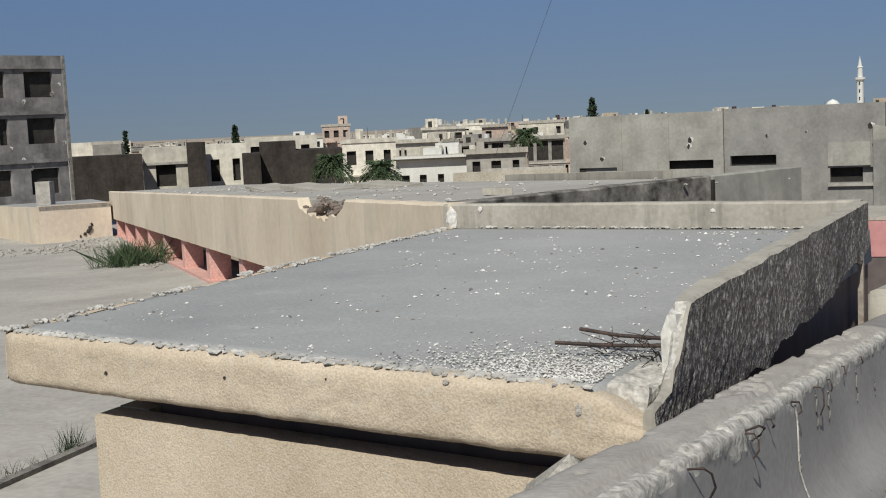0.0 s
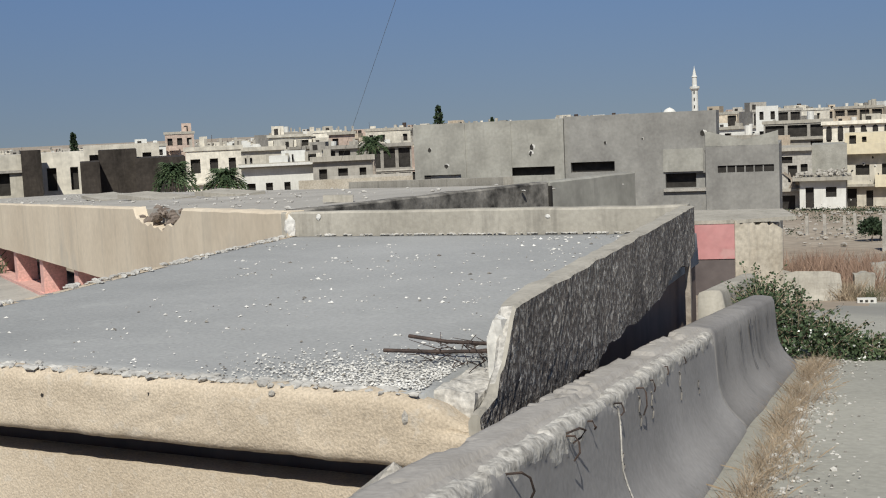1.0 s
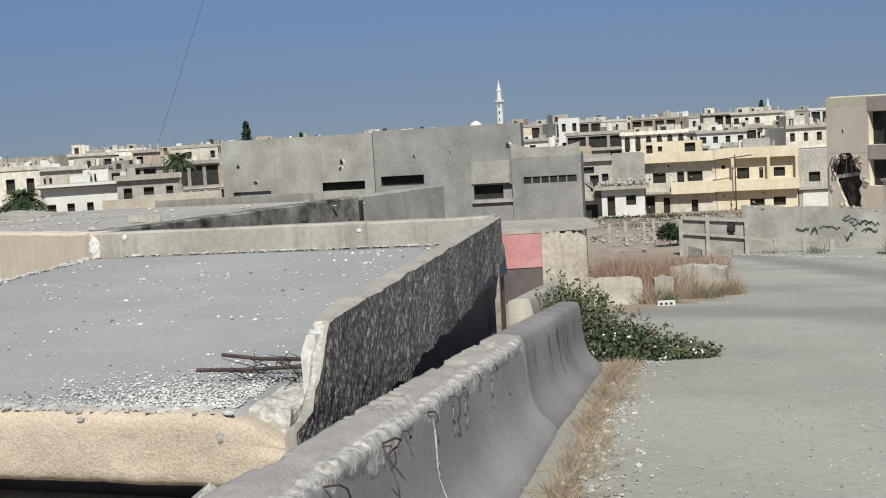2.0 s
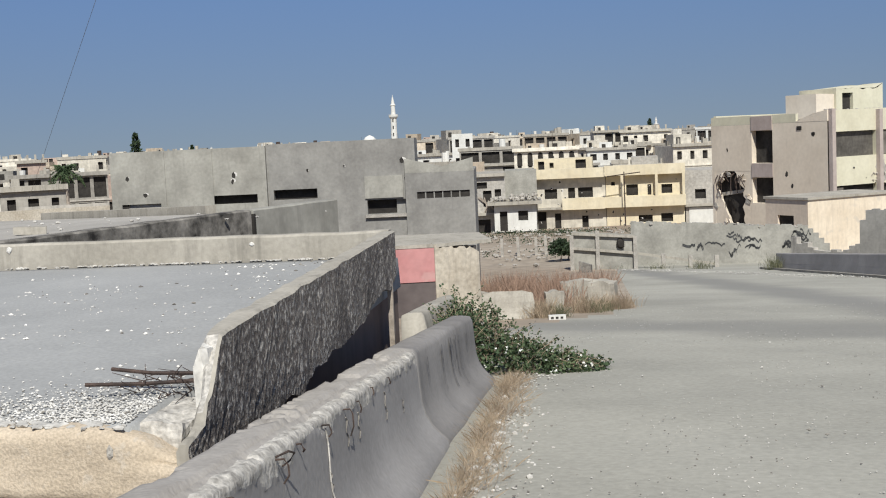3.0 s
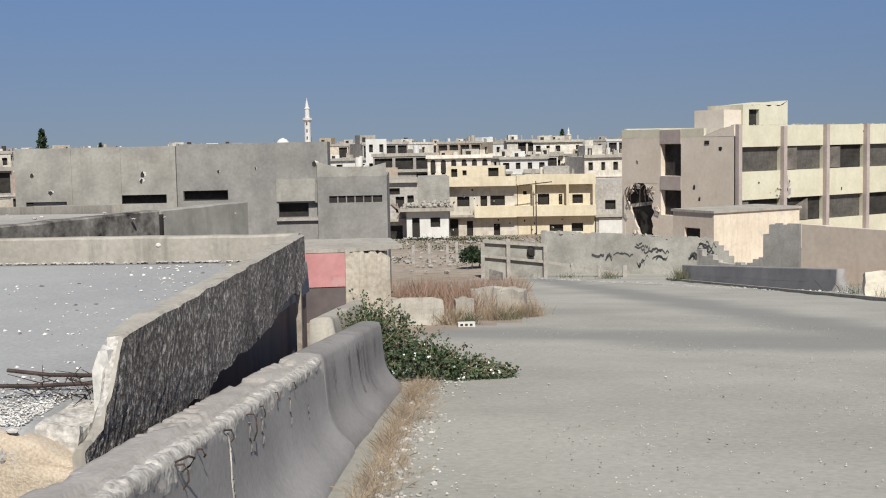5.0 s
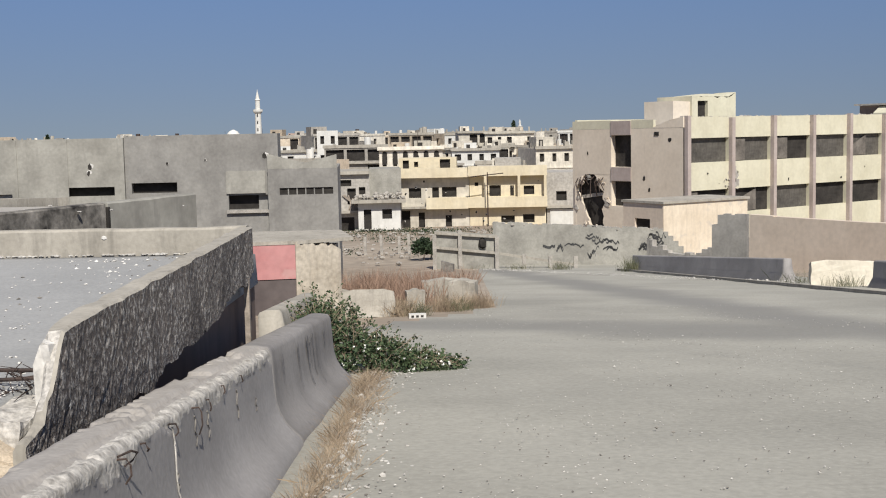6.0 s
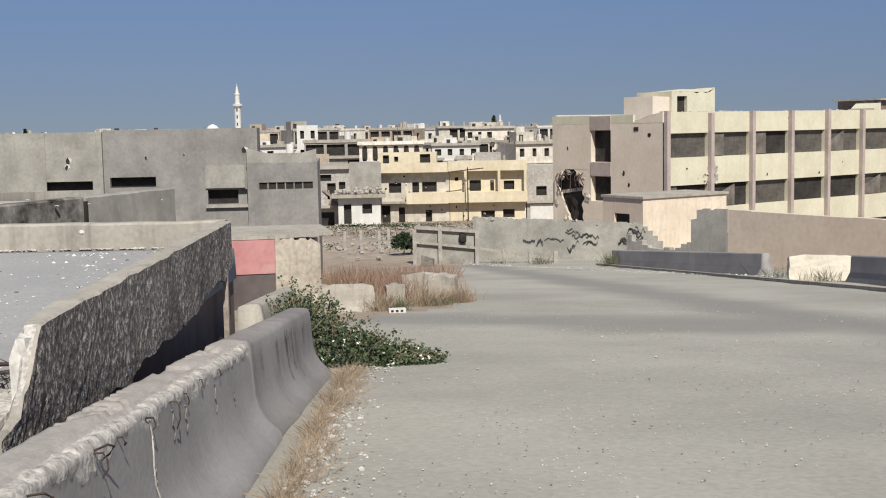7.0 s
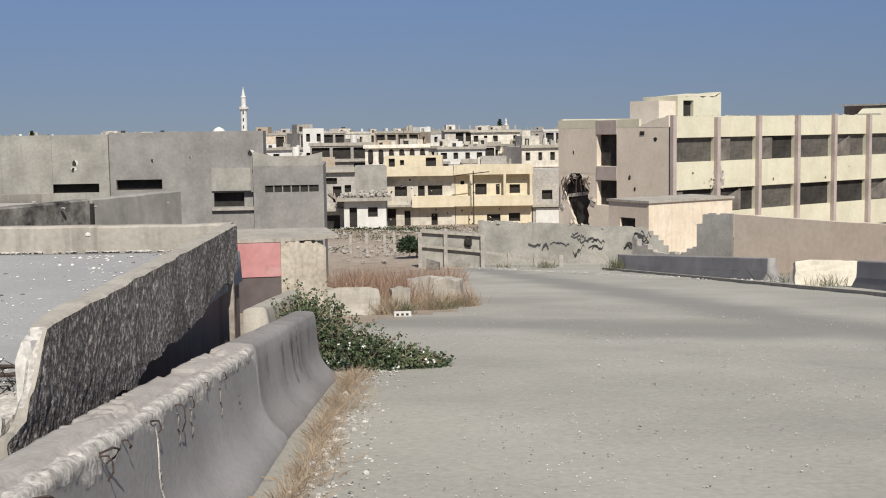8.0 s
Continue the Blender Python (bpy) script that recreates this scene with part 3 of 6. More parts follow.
for pts, r in ((((0.0, 0.0, 0.05), (-0.25, 0.0, 0.055), (-0.46, 0.04, 0.07)), 0.0095), (((0.02, -0.06, 0.03), (-0.25, -0.12, 0.03), (-0.5, -0.17, 0.04)), 0.0095)):
    tb = bmesh.new()
    tube(tb, pts, r, sides=7)
    part("bar", tb, M_RUST, bars)
tb = bmesh.new()
for i in range(46):
    a = Vector((er.uniform(-0.32, 0.02), er.uniform(-0.2, 0.1), er.uniform(-0.02, 0.05)))
    tube(tb, (a, a + Vector((er.uniform(-0.16, 0.05), er.uniform(-0.12, 0.08), er.uniform(-0.03, 0.06)))), 0.003, 0.0015, 4)
part("wire_tangle", tb, M_RUST, bars, "tangle of thin rusty wire")
# ---- long wing behind ----
WD = Vector((-0.75, 0.66)).normalized()
WN = Vector((WD.y, -WD.x))
WC = Vector((-6.42, 11.72))
WS = 0.034


def wing(s, o):
    """A plan point s along the wing's front from its corner and o behind it."""
    p = WC + WD * s + WN * o
    return (p.x, p.y)


def wing_z(x, y):
    return 0.53 - WS * (Vector((x, y)) - WC).dot(WD)


def low_z(x, y):
    return wing_z(x, y) - 2.23


long_wing = thing("long_school_wing", pose(0, 0, 0), "long low wing with a sand-painted fascia over pink piers", "building")


def fas_wall(t, u, v):
    p = wing(t, u)
    z = wing_z(*p) + v
    if 4.3 < t < 7.3 and v > -0.35:
        k = math.sin((t - 4.3) / 3.0 * math.pi)
        z -= max(0.0, k) ** 0.5 * 0.3 * (1 + 0.45 * n3(t * 3, 0, 0)) * (1 + v / 0.35)
    return (*p, z + n3(t * 2, v, 0) * 0.012)


fw = sweep([(0.2, -0.6), (0.2, -1.32), (0.0, -1.32)] + [(0.0, v) for v in np.arange(-1.1, -0.1, 0.12)] + [(0.0, -0.03), (0.03, 0.0), (0.2, 0.0), (0.2, -0.4)],
           list(np.arange(0, 8, 0.1)) + list(np.arange(8, 49.6, 0.6)), fas_wall)
part("fascia", fw, M_SAND_WALL, long_wing, "sand-painted streaked concrete fascia")
part("roof", prism([wing(0.35, 0.2), wing(49.4, 0.2), wing(49.4, 6.3), wing(7, 6.0), (-4.5, 18.1), (-6.5, 12.05)], lambda x, y: wing_z(x, y) - 0.5, lambda x, y: wing_z(x, y) - 0.04), M_DUSTROOF, long_wing, "dusty flat roof")
sp = sweep([(0.0, -1.6), (0.0, -0.02), (-0.03, 0.0), (-0.2, 0.0), (-0.22, -0.02), (-0.22, -1.6)], list(np.arange(0, 4.72, 0.12)),
           lambda t, u, v: (-6.36 + 2.16 * t / 7.05 + u, 11.93 + 6.7 * t / 7.05, 0.53 + v + n3(t * 2, v, 3) * 0.015))
part("side_parapet", sp, M_BLACKED, long_wing, "black-stained parapet")
sp2 = sweep([(0.0, -1.6), (0.0, -0.02), (-0.03, 0.0), (-0.2, 0.0), (-0.22, -0.02), (-0.22, -1.6)], list(np.arange(4.74, 7.06, 0.12)),
            lambda t, u, v: (-6.36 + 2.16 * t / 7.05 + u, 11.93 + 6.7 * t / 7.05, 0.53 + v + n3(t * 2, v, 3) * 0.01))
part("open_joint", sweep([(0.012, -0.62), (0.012, -0.06), (-0.06, -0.06), (-0.06, -0.62)], [4.715, 4.765],
     lambda t, u, v: (-6.36 + 2.16 * t / 7.05 + u, 11.93 + 6.7 * t / 7.05, 0.53 + v)), M_DARK, long_wing, "dark open joint in the parapet")
part("end_parapet", sp2, M_GREY, long_wing, "plain grey parapet panel")
# near-black wall stands in for the shade behind the piers
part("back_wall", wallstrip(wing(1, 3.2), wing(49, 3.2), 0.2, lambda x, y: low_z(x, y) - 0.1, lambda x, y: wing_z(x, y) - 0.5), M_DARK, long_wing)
for i in range(8):
    s0 = 13.2 + 4.75 * i
    part("pier", prism([wing(s0, 0.08), wing(s0 + 0.5, 0.08), wing(s0 + 0.5, 0.62), wing(s0, 0.62)], lambda x, y: low_z(x, y) - 0.1, lambda x, y: wing_z(x, y) - 1.3), M_PINK, long_wing, "pink-painted pier")
part("sill", wallstrip(wing(12, 0.02), wing(49, 0.02), -0.7, lambda x, y: low_z(x, y) - 0.2, lambda x, y: low_z(x, y) + 0.08), M_PINK, long_wing)
part("roof_kerb", wallstrip(wing(13.0, 6.1), wing(6.0, 6.1), 0.2, -0.6, lambda x, y: wing_z(x, y) + 0.1), M_CONC, long_wing, "low pale parapet along the roof's far edge")

low_bm = prism([wing(0.5, 2.0), wing(75, 2.0), (-110, 30), (-60, -20), (-5.3, -4.0), (-5.3, 11)], lambda x, y: low_z(x, y) - 1.5, low_z)
tagged(part("low_roof", low_bm, M_DUSTROOF), "dusty grey flat roof on a lower level", "roof", kind="structure")
kerb = part("roof_joint", wallstrip((-9.35, 9.35), (-8.85, 7.2), 0.12, lambda x, y: low_z(x, y) - 0.1, lambda x, y: low_z(x, y) + 0.05), M_STONE_D)
tagged(kerb, "dark raised joint with weeds on the lower roof", "kerb", kind="structure")

# gouge debris and roof litter
bm = bmesh.new()
gm = bmesh.new()
for i in range(90):
    p = wing(er.uniform(4.4, 7.2), er.uniform(0.05, 0.45))
    chunk(gm, (*p, wing_z(*p) - er.uniform(0.05, 0.33)), er.uniform(0.04, 0.12), er, 0.8)
tagged(part("gouge", gm, M_SCORCH, long_wing, "shell gouge with exposed brown core"), kind="stuff")
for i in range(420):
    p = wing(er.uniform(1, 40) , er.uniform(0.3, 6.0))
    chunk(bm, (*p, wing_z(*p) - 0.02), er.uniform(0.01, 0.05) * (1.6 if er.random() < 0.1 else 1), er, 0.5)
tagged(part("roof_rubble", bm, M_STONE), "broken concrete crumbs on the long wing's roof", "rubble", kind="stuff")
for (x, y, w, d, a) in ((-7.55, 15.2, 0.42, 0.25, 20), (-17.0, 24.4, 2.6, 0.8, -30), (-20.5, 27.2, 2.2, 0.9, -38), (-14.6, 23.8, 1.6, 0.7, -20)):
    b2 = boxes((-w / 2, w / 2, -d / 2, d / 2, 0, 0.09))
    wobble(b2, 0.04, 3.0, x)
    sl = part("broken_slab", b2, M_CONC)
    sl.matrix_basis = pose(x, y, wing_z(x, y) - 0.03, 2, 2, a)
    tagged(sl, "loose broken concrete slab lying on the roof", "slab", "loose slabs on the roof")
bm = bmesh.new()
for i in range(330):
    p = wing(er.uniform(38, 50), -abs(er.gauss(0.0, 0.9)))
    chunk(bm, (*p, low_z(*p) + 0.04), er.uniform(0.04, 0.2), er, 0.6)
for i in range(260):
    p = wing(39 + er.uniform(-2, 4), er.uniform(-11, -0.5))
    chunk(bm, (*p, low_z(*p) + 0.03), er.uniform(0.03, 0.13), er, 0.6)
for i in range(60):
    p = wing(27 + er.gauss(0, 1.2), -0.4 + er.gauss(0, 0.3))
    chunk(bm, (*p, low_z(*p) + 0.03), er.uniform(0.03, 0.12), er, 0.6)
tagged(part("wall_rubble", bm, M_CONC_LIGHT), "rubble fallen from the damaged wing onto the lower roof", "rubble", kind="stuff")

stub = thing("damaged_annex", pose(0, 0, 0), "sand-rendered annex with a cracked and holed wall", "building")
an0, an1, an2 = wing(46.6, -3.4), wing(47.4, -0.1), wing(66, -6.5)
part("cracked_wall", wallstrip(an0, an1, 0.25, lambda x, y: low_z(x, y) - 0.2, lambda x, y: low_z(x, y) + 1.75), M_BROWNWALL, stub)
part("bright_wall", wallstrip(an2, an0, -0.25, lambda x, y: low_z(x, y) - 0.2, lambda x, y: low_z(x, y) + 1.7), M_SAND_WALL, stub)
hb = bmesh.new()
hx, hy = wing(47.12, -1.25)
for du, dz, sz in ((0.0, 0.4, 0.16), (0.1, 0.55, 0.14), (-0.15, 0.3, 0.13), (0.2, 0.72, 0.09), (-0.35, 0.2, 0.1)):
    hx, hy = wing(47.12 + du * 0.25, -1.25 + du)
    chunk(hb, (hx, hy, low_z(hx, hy) + dz), sz, er, 1.0)
part("shell_hole", hb, M_DARK, stub, "dark shell hole")
part("flat_top", prism([an0, an1, wing(66, 0), an2], lambda x, y: low_z(x, y) + 1.5, lambda x, y: low_z(x, y) + 1.72), M_SCREED, stub)
q = wing(52, -3.4)
part("post_stub", prism([q, (q[0] + 0.7, q[1] + 0.3), (q[0] + 0.5, q[1] + 0.8), (q[0] - 0.2, q[1] + 0.5)], low_z(*q) + 1.7, low_z(*q) + 2.9), M_CONC_LIGHT, stub)

# ---- crash barriers ----
def barrier_unit(name, m, length, h, broken, label, material=None, seed=0.0):
    """A concrete barrier unit: upright sides that flare out in a curve to the foot; a broken top is ragged and pale."""
    material = material or M_BARRIER
    foot = [(0.115, h - 0.4), (0.14, h - 0.48), (0.18, h - 0.55), (0.235, h - 0.61), (0.29, h - 0.66), (0.31, h - 0.72), (0.31, -0.2)]
    if broken:
        front = [(0.08 + 0.02 * k / 11, h - 0.03 - 0.0225 * k) for k in range(12)] + foot
        top = [(-0.15 + 0.019 * k, h) for k in range(12)]
    else:
        front = [(0.08, h - 0.05), (0.09, h - 0.16), (0.1, h - 0.28)] + foot
        top = [(-0.15, h - 0.01), (-0.11, h), (-0.03, h), (0.055, h - 0.01)]
    prof = [(-0.36, -0.2), (-0.36, 0.0), (-0.2, h - 0.45), (-0.17, h - 0.05)] + top + front

    def lip(t):
        """How far the torn edge reaches down the face."""
        return 0.085 + 0.08 * n3(t * 1.5, 4, seed) + 0.05 * n3(t * 6, 2, seed) + 0.025 * n3(t * 19, 5, seed)

    def place(t, u, v):
        x, z = u, v
        if broken and v > h - 0.29:
            if u < -0.025:
                z += n3(t * 1.3, u * 2, seed) * 0.014 + n3(t * 7, u * 9, seed) * 0.005
                ledge = n3(t * 2.1, u * 6, seed + 5) + 0.4 * n3(t * 14, u * 18, seed + 6)
                z -= 0.022 if ledge > 0.22 else 0.0
            else:
                depth = h - v
                rough = n3(t * 31, u * 33, v * 33 + seed) * 0.006 + n3(t * 12, u * 16, v * 16 + seed) * 0.006
                if depth < 0.005:
                    z += rough * (0.25 if u < 0.02 else 1.0) - (0.006 if u < 0.02 else 0.016) - max(0.0, n3(t * 1.9, 4, seed)) * 0.03 * (u + 0.03) / 0.1 - (0.012 if u > 0.02 and n3(t * 5, u * 12, seed + 3) > 0.25 else 0.0) - (0.02 if abs(u + 0.017) < 0.01 else 0.0)
                elif depth < lip(t):
                    x += rough * 1.1 + 0.004 - max(0.0, n3(t * 1.9, 4, seed)) * 0.03
                    z -= 0.012 * (1 - depth / 0.2)
        elif not broken or v < h - 0.29:
            z += n3(t * 1.2, u * 3, seed) * 0.008
            x += n3(t * 1.5, v * 3, seed + 1) * 0.008
        return (x, t, z)

    e = thing(name, m, label, "barrier", "crash barriers along the ramp")
    ts = list(np.arange(0, length, 0.022 if broken else 0.12)) + [length]
    body = part("body", sweep(prof, ts, place), [material, M_CREST, M_LEDGE], e, smooth=True)
    if broken:
        for p in body.data.polygons:
            c = p.center
            if len(p.vertices) == 4 and c.z > h - 0.29:
                p.material_index = 2 if -0.2 < c.x < 0.015 else 1 if c.x >= 0.015 and h - c.z < lip(c.y) else 0
    return e


TILT = -math.degrees(math.atan(SLOPE))
near_bar = barrier_unit("crash_barrier", pose(-1.40, 1.0, road_z(0, 1.0), TILT, 0, 1.45), 7.77, 0.7, True, "grey concrete crash barrier with a broken top and bare rebar", seed=3.0)
mid_bar = barrier_unit("crash_barrier", pose(-1.605, 8.75, road_z(0, 8.75), TILT, 0, 0.3), 4.0, 0.7, False, "grey concrete crash barrier with dark run stains", M_BARRIER_S, seed=8.0)
off_bar = barrier_unit("crash_barrier", pose(-2.15, 13.25, road_z(0, 13.25), TILT, -6, 3.0), 4.6, 0.72, False, "tan concrete crash barrier leaning behind a green shrub", M_CONC, seed=21.0)
br = random.Random(5)
FACE = ((0.66, 0.082), (0.55, 0.092), (0.45, 0.1), (0.32, 0.114), (0.22, 0.141), (0.15, 0.181), (0.09, 0.236), (0.04, 0.29))


def on_face(t, z, off=0.004):
    """A point on the barrier's road side at height z."""
    zs, xs = [a for a, _ in FACE][::-1], [c for _, c in FACE][::-1]
    return (float(np.interp(z, zs, xs)) + off, t, z)


HOOKS = ((2.98, 0.1, 0.12, 0.05), (3.7, 0.08, 0.0, 0.045), (4.05, 0.025, 0.03, 0.02), (4.58, 0.04, -0.02, 0.03), (5.06, 0.12, 0.01, 0.035), (5.38, 0.05, 0.03, 0.015), (5.83, 0.03, -0.02, 0.012), (6.4, 0.03, 0.02, 0.012))
for t, drop, lean_, out in HOOKS:
    z = 0.645 - br.uniform(0.0, 0.02)
    pts = [(0.04, t, z), (0.085, t, z + 0.01), (0.09 + out * 0.7, t + lean_ * 0.2, z + 0.012), (0.092 + out, t + lean_ * 0.5, z - 0.01), (0.095 + out, t + lean_ * 0.8, z - drop * 0.6), (0.096 + out * 0.5, t + lean_, z - drop)]
    tb = bmesh.new()
    tube(tb, pts, 0.0048, 0.004, sides=6)
    part("rebar_hook", tb, M_RUST, near_bar, "rusty bent rebar hook")
tb = bmesh.new()
tube(tb, [(0.09, 3.7, 0.65), (0.13, 3.74, 0.665), (0.14, 3.79, 0.65), (0.12, 3.8, 0.62), (0.1, 3.76, 0.605)], 0.005, 0.004, sides=6)
part("rebar_loop", tb, M_RUST, near_bar, "looped rusty rebar end")
for t, z0, z1, m_ in ((4.6, 0.62, 0.06, M_CREST), (5.07, 0.6, 0.46, M_STONE_D), (5.38, 0.58, 0.45, M_STONE_D), (6.25, 0.58, 0.42, M_STONE_D), (4.6, 0.42, 0.34, M_STONE_D), (6.9, 0.45, 0.37, M_STONE_D)):
    tb = bmesh.new()
    tube(tb, [on_face(t + 0.02 * math.sin(k * 1.3), z0 + (z1 - z0) * k / 8) for k in range(9)], 0.004, 0.003, sides=5)
    part("wire", tb, m_, near_bar, "thin vertical wire in the concrete face")
for t, w, z0, z1 in ((1.35, 0.05, 0.62, 0.25), (1.95, 0.1, 0.63, 0.2), (2.12, 0.05, 0.6, 0.34), (2.3, 0.08, 0.62, 0.26), (2.55, 0.04, 0.6, 0.15), (3.2, 0.05, 0.6, 0.38), (0.5, 0.04, 0.6, 0.4)):
    tb = bmesh.new()
    rows_ = []
    for k in range(13):
        z = z0 + (z1 - z0) * k / 12
        hw = w * (0.5 + 0.5 * n3(t * 7, k * 0.7, 3)) * (1 - 0.75 * k / 12) * (0.4 if k == 0 else 1) + 0.004
        c_ = t + 0.015 * n3(t * 3, k * 0.5, 8)
        rows_.append([tb.verts.new(on_face(c_ + hw * (0.6 + 0.4 * n3(k, t, 1)) * sgn, z, 0.012)) for sgn in (-1, 1)])
    for a, c in zip(rows_, rows_[1:]):
        tb.faces.new((a[0], a[1], c[1], c[0]))
    part("run_stain", tb, M_STAIN, mid_bar, "dark run stain down the face")
bl = bmesh.new()
chunk(bl, (0, 0, 0), 0.27, br, 1.1)
o = part("concrete_lump", bl, M_CONC_LIGHT)
o.matrix_basis = pose(-1.97, 4.45, -0.2)
tagged(o, "pale broken concrete lump lying behind the barrier", "rubble")
lw = boxes((-1.76, -1.6, 0.5, 12.7, -8.5, -0.75))
for v in lw.verts:
    if v.co.z > -2:
        v.co.z = road_z(0, v.co.y) - 0.15
tagged(part("retaining_wall", lw, M_CONC), "concrete retaining wall under the barrier line", "wall", kind="structure")


# ---- plants and grit by the road ----
def leaf(bm, c, size, rnd, up=0.3):
    d = Vector((rnd.gauss(0, 1), rnd.gauss(0, 1), rnd.gauss(up, 0.7))).normalized()
    s = d.orthogonal().normalized()
    s.rotate(Matrix.Rotation(rnd.uniform(0, 6.28), 3, d))
    c = Vector(c)
    v = [bm.verts.new(p) for p in (c, c + d * size * 0.5 + s * size * 0.36, c + d * size, c + d * size * 0.5 - s * size * 0.36)]
    bm.faces.new(v)


def blades(bm, c, n, h, spread, rnd, lean=0.35):
    for _ in range(n):
        b = Vector(c) + Vector((rnd.gauss(0, spread), rnd.gauss(0, spread), -0.02))
        tip = b + Vector((rnd.gauss(0, lean) * h, rnd.gauss(0, lean) * h, h * rnd.uniform(0.5, 1.15)))
        s = Vector((rnd.uniform(-1, 1), rnd.uniform(-1, 1), 0)).normalized() * h * 0.011
        m = (b + tip) / 2 + Vector((0, 0, h * 0.08))
        v = [bm.verts.new(p) for p in (b - s, b + s, m + s * 0.8, tip, m - s * 0.8)]
        bm.faces.new(v)


lr = random.Random(9)
shrub = thing("caper_shrub", pose(-1.3, 13.5, road_z(0, 13.5)), "sprawling green shrub with small white flowers beside the barrier", "shrub")
lb, sb, fb = bmesh.new(), bmesh.new(), bmesh.new()
MOUNDS = ((-0.5, 0.45, 0.26, 0.3, 0.5, 0.42), (-0.2, 0.2, 0.18, 0.4, 0.5, 0.36), (0.1, 0.2, 0.1, 0.42, 0.45, 0.27), (0.45, 0.25, 0.05, 0.42, 0.36, 0.18), (0.78, 0.3, 0.02, 0.36, 0.3, 0.12), (-0.62, 1.1, 0.3, 0.3, 0.7, 0.4))
for cx, cy, cz, rx, ry, rz in MOUNDS:
    for i in range(int(4200 * rx * ry)  + 500):
        a, b = lr.uniform(0, math.tau), math.acos(lr.uniform(-0.25, 1))
        k = lr.uniform(0.7, 1.05) * (1 + 0.22 * n3(math.cos(a) * 2 + cx * 9, math.sin(a) * 2, b * 2))
        p = (cx + rx * k * math.sin(b) * math.cos(a), cy + ry * k * math.sin(b) * math.sin(a), max(0.0, cz + rz * k * math.cos(b) - 0.092 * cy) )
        leaf(lb, p, lr.uniform(0.03, 0.055), lr)
        if lr.random() < (0.03 if cx > 0.3 else 0.01):
            for _ in range(4):
                leaf(fb, (p[0], p[1] - 0.02, p[2] + 0.03), 0.03, lr, 0.8)
for i in range(150):
    cx, cy, cz, rx, ry, rz = lr.choice(MOUNDS)
    a = lr.uniform(0, math.tau)
    e1 = Vector((cx + rx * 1.05 * math.cos(a), cy + ry * 1.05 * math.sin(a), max(0.03, cz + rz * lr.uniform(0.1, 0.9) - 0.092 * cy)))
    tube(sb, [(cx * 0.6, cy * 0.8, 0.0 - 0.092 * cy), (e1 + Vector((cx, cy, cz))) / 2 + Vector((0, 0, 0.06)), e1], 0.006, 0.002, 4)
for i in range(230):
    cx, cy, cz, rx, ry, rz = lr.choice(MOUNDS)
    a, b = lr.uniform(0, math.tau), lr.uniform(0.3, 1.3)
    n = Vector((math.sin(b) * math.cos(a), math.sin(b) * math.sin(a), math.cos(b)))
    o_ = Vector((cx + rx * n.x, cy + ry * n.y, cz + rz * n.z - 0.092 * cy))
    ln = lr.uniform(0.1, 0.42) * min(1.0, rz / 0.45)
    dr = (n + Vector((lr.gauss(0, 0.4), lr.gauss(0, 0.4), lr.gauss(-0.1, 0.3)))).normalized()
    tip = o_ + dr * ln
    tip.z = max(0.02 - 0.092 * tip.y, tip.z)
    tube(sb, [o_ - dr * 0.15, (o_ + tip) / 2 + Vector((0, 0, 0.02)), tip], 0.004, 0.002, 4)
    for k in range(int(ln * 60)):
        leaf(lb, o_.lerp(tip, lr.random()) + Vector((lr.gauss(0, 0.015), lr.gauss(0, 0.015), lr.gauss(0, 0.015))), lr.uniform(0.025, 0.05), lr)
part("leaves", lb, M_LEAF, shrub)
tagged(part("branchwork", sb, M_LEAF_DRY, shrub), kind="stuff")
tagged(part("blossom", fb, M_FLOWER, shrub, "small white petals"), kind="stuff")

gb = bmesh.new()
for i in range(1250):
    y = lr.uniform(3.0, 13.2)
    x = -1.03 - (y - 5) * 0.026 + abs(lr.gauss(0, 0.11))
    if n3(y * 1.1, 3, 0) > -0.45:
        blades(gb, (x, y, road_z(x, y)), 9, lr.uniform(0.05, 0.15), 0.035, lr, 0.7)
tagged(part("dry_grass", gb, M_LEAF_DRY), "strip of straw-dry grass along the barrier's foot", "grass", kind="stuff")
sbm, sdm = bmesh.new(), bmesh.new()
for i in range(1250):
    y = lr.uniform(2.5, 14.5)
    x = -1.0 - (y - 5) * 0.02 + abs(lr.gauss(0, 0.2))
    chunk(sbm if lr.random() < 0.75 else sdm, (x, y, road_z(x, y) + 0.004), lr.uniform(0.005, 0.017) * (1.7 if lr.random() < 0.06 else 1), lr, 0.6)
for i in range(45):
    y = lr.uniform(4.0, 13.5)
    x = -1.0 - (y - 5) * 0.02 + abs(lr.gauss(0, 0.13))
    chunk(sbm, (x, y, road_z(x, y) + 0.01), lr.uniform(0.022, 0.05), lr, 0.6)
tagged(part("pale_gravel", sbm, M_STONE), "pale grit and stones strewn over the asphalt", "gravel", kind="stuff")
tagged(part("dark_gravel", sdm, M_STONE_D), "dark grit strewn over the asphalt", "gravel", kind="stuff")

fine_p, fine_d = [], []
for i in range(9000):
    y = 3.2 + 22 * lr.random() ** 1.7
    x = lr.uniform(-0.9, 7.0)
    if n3(x * 0.8, y * 0.5, 4) + 0.25 > lr.random() * 0.8:
        (fine_p if lr.random() < 0.72 else fine_d).append((x, y, road_z(x, y) + 0.012, lr.uniform(0.004, 0.0095) * (2.0 if lr.random() < 0.03 else 1)))
grit("fine_pale_grit", fine_p, M_STONE, lr, "fine pale grit strewn over the asphalt", "gravel")
grit("fine_dark_grit", fine_d, M_STONE_D, lr, "fine dark grit strewn over the asphalt", "gravel")

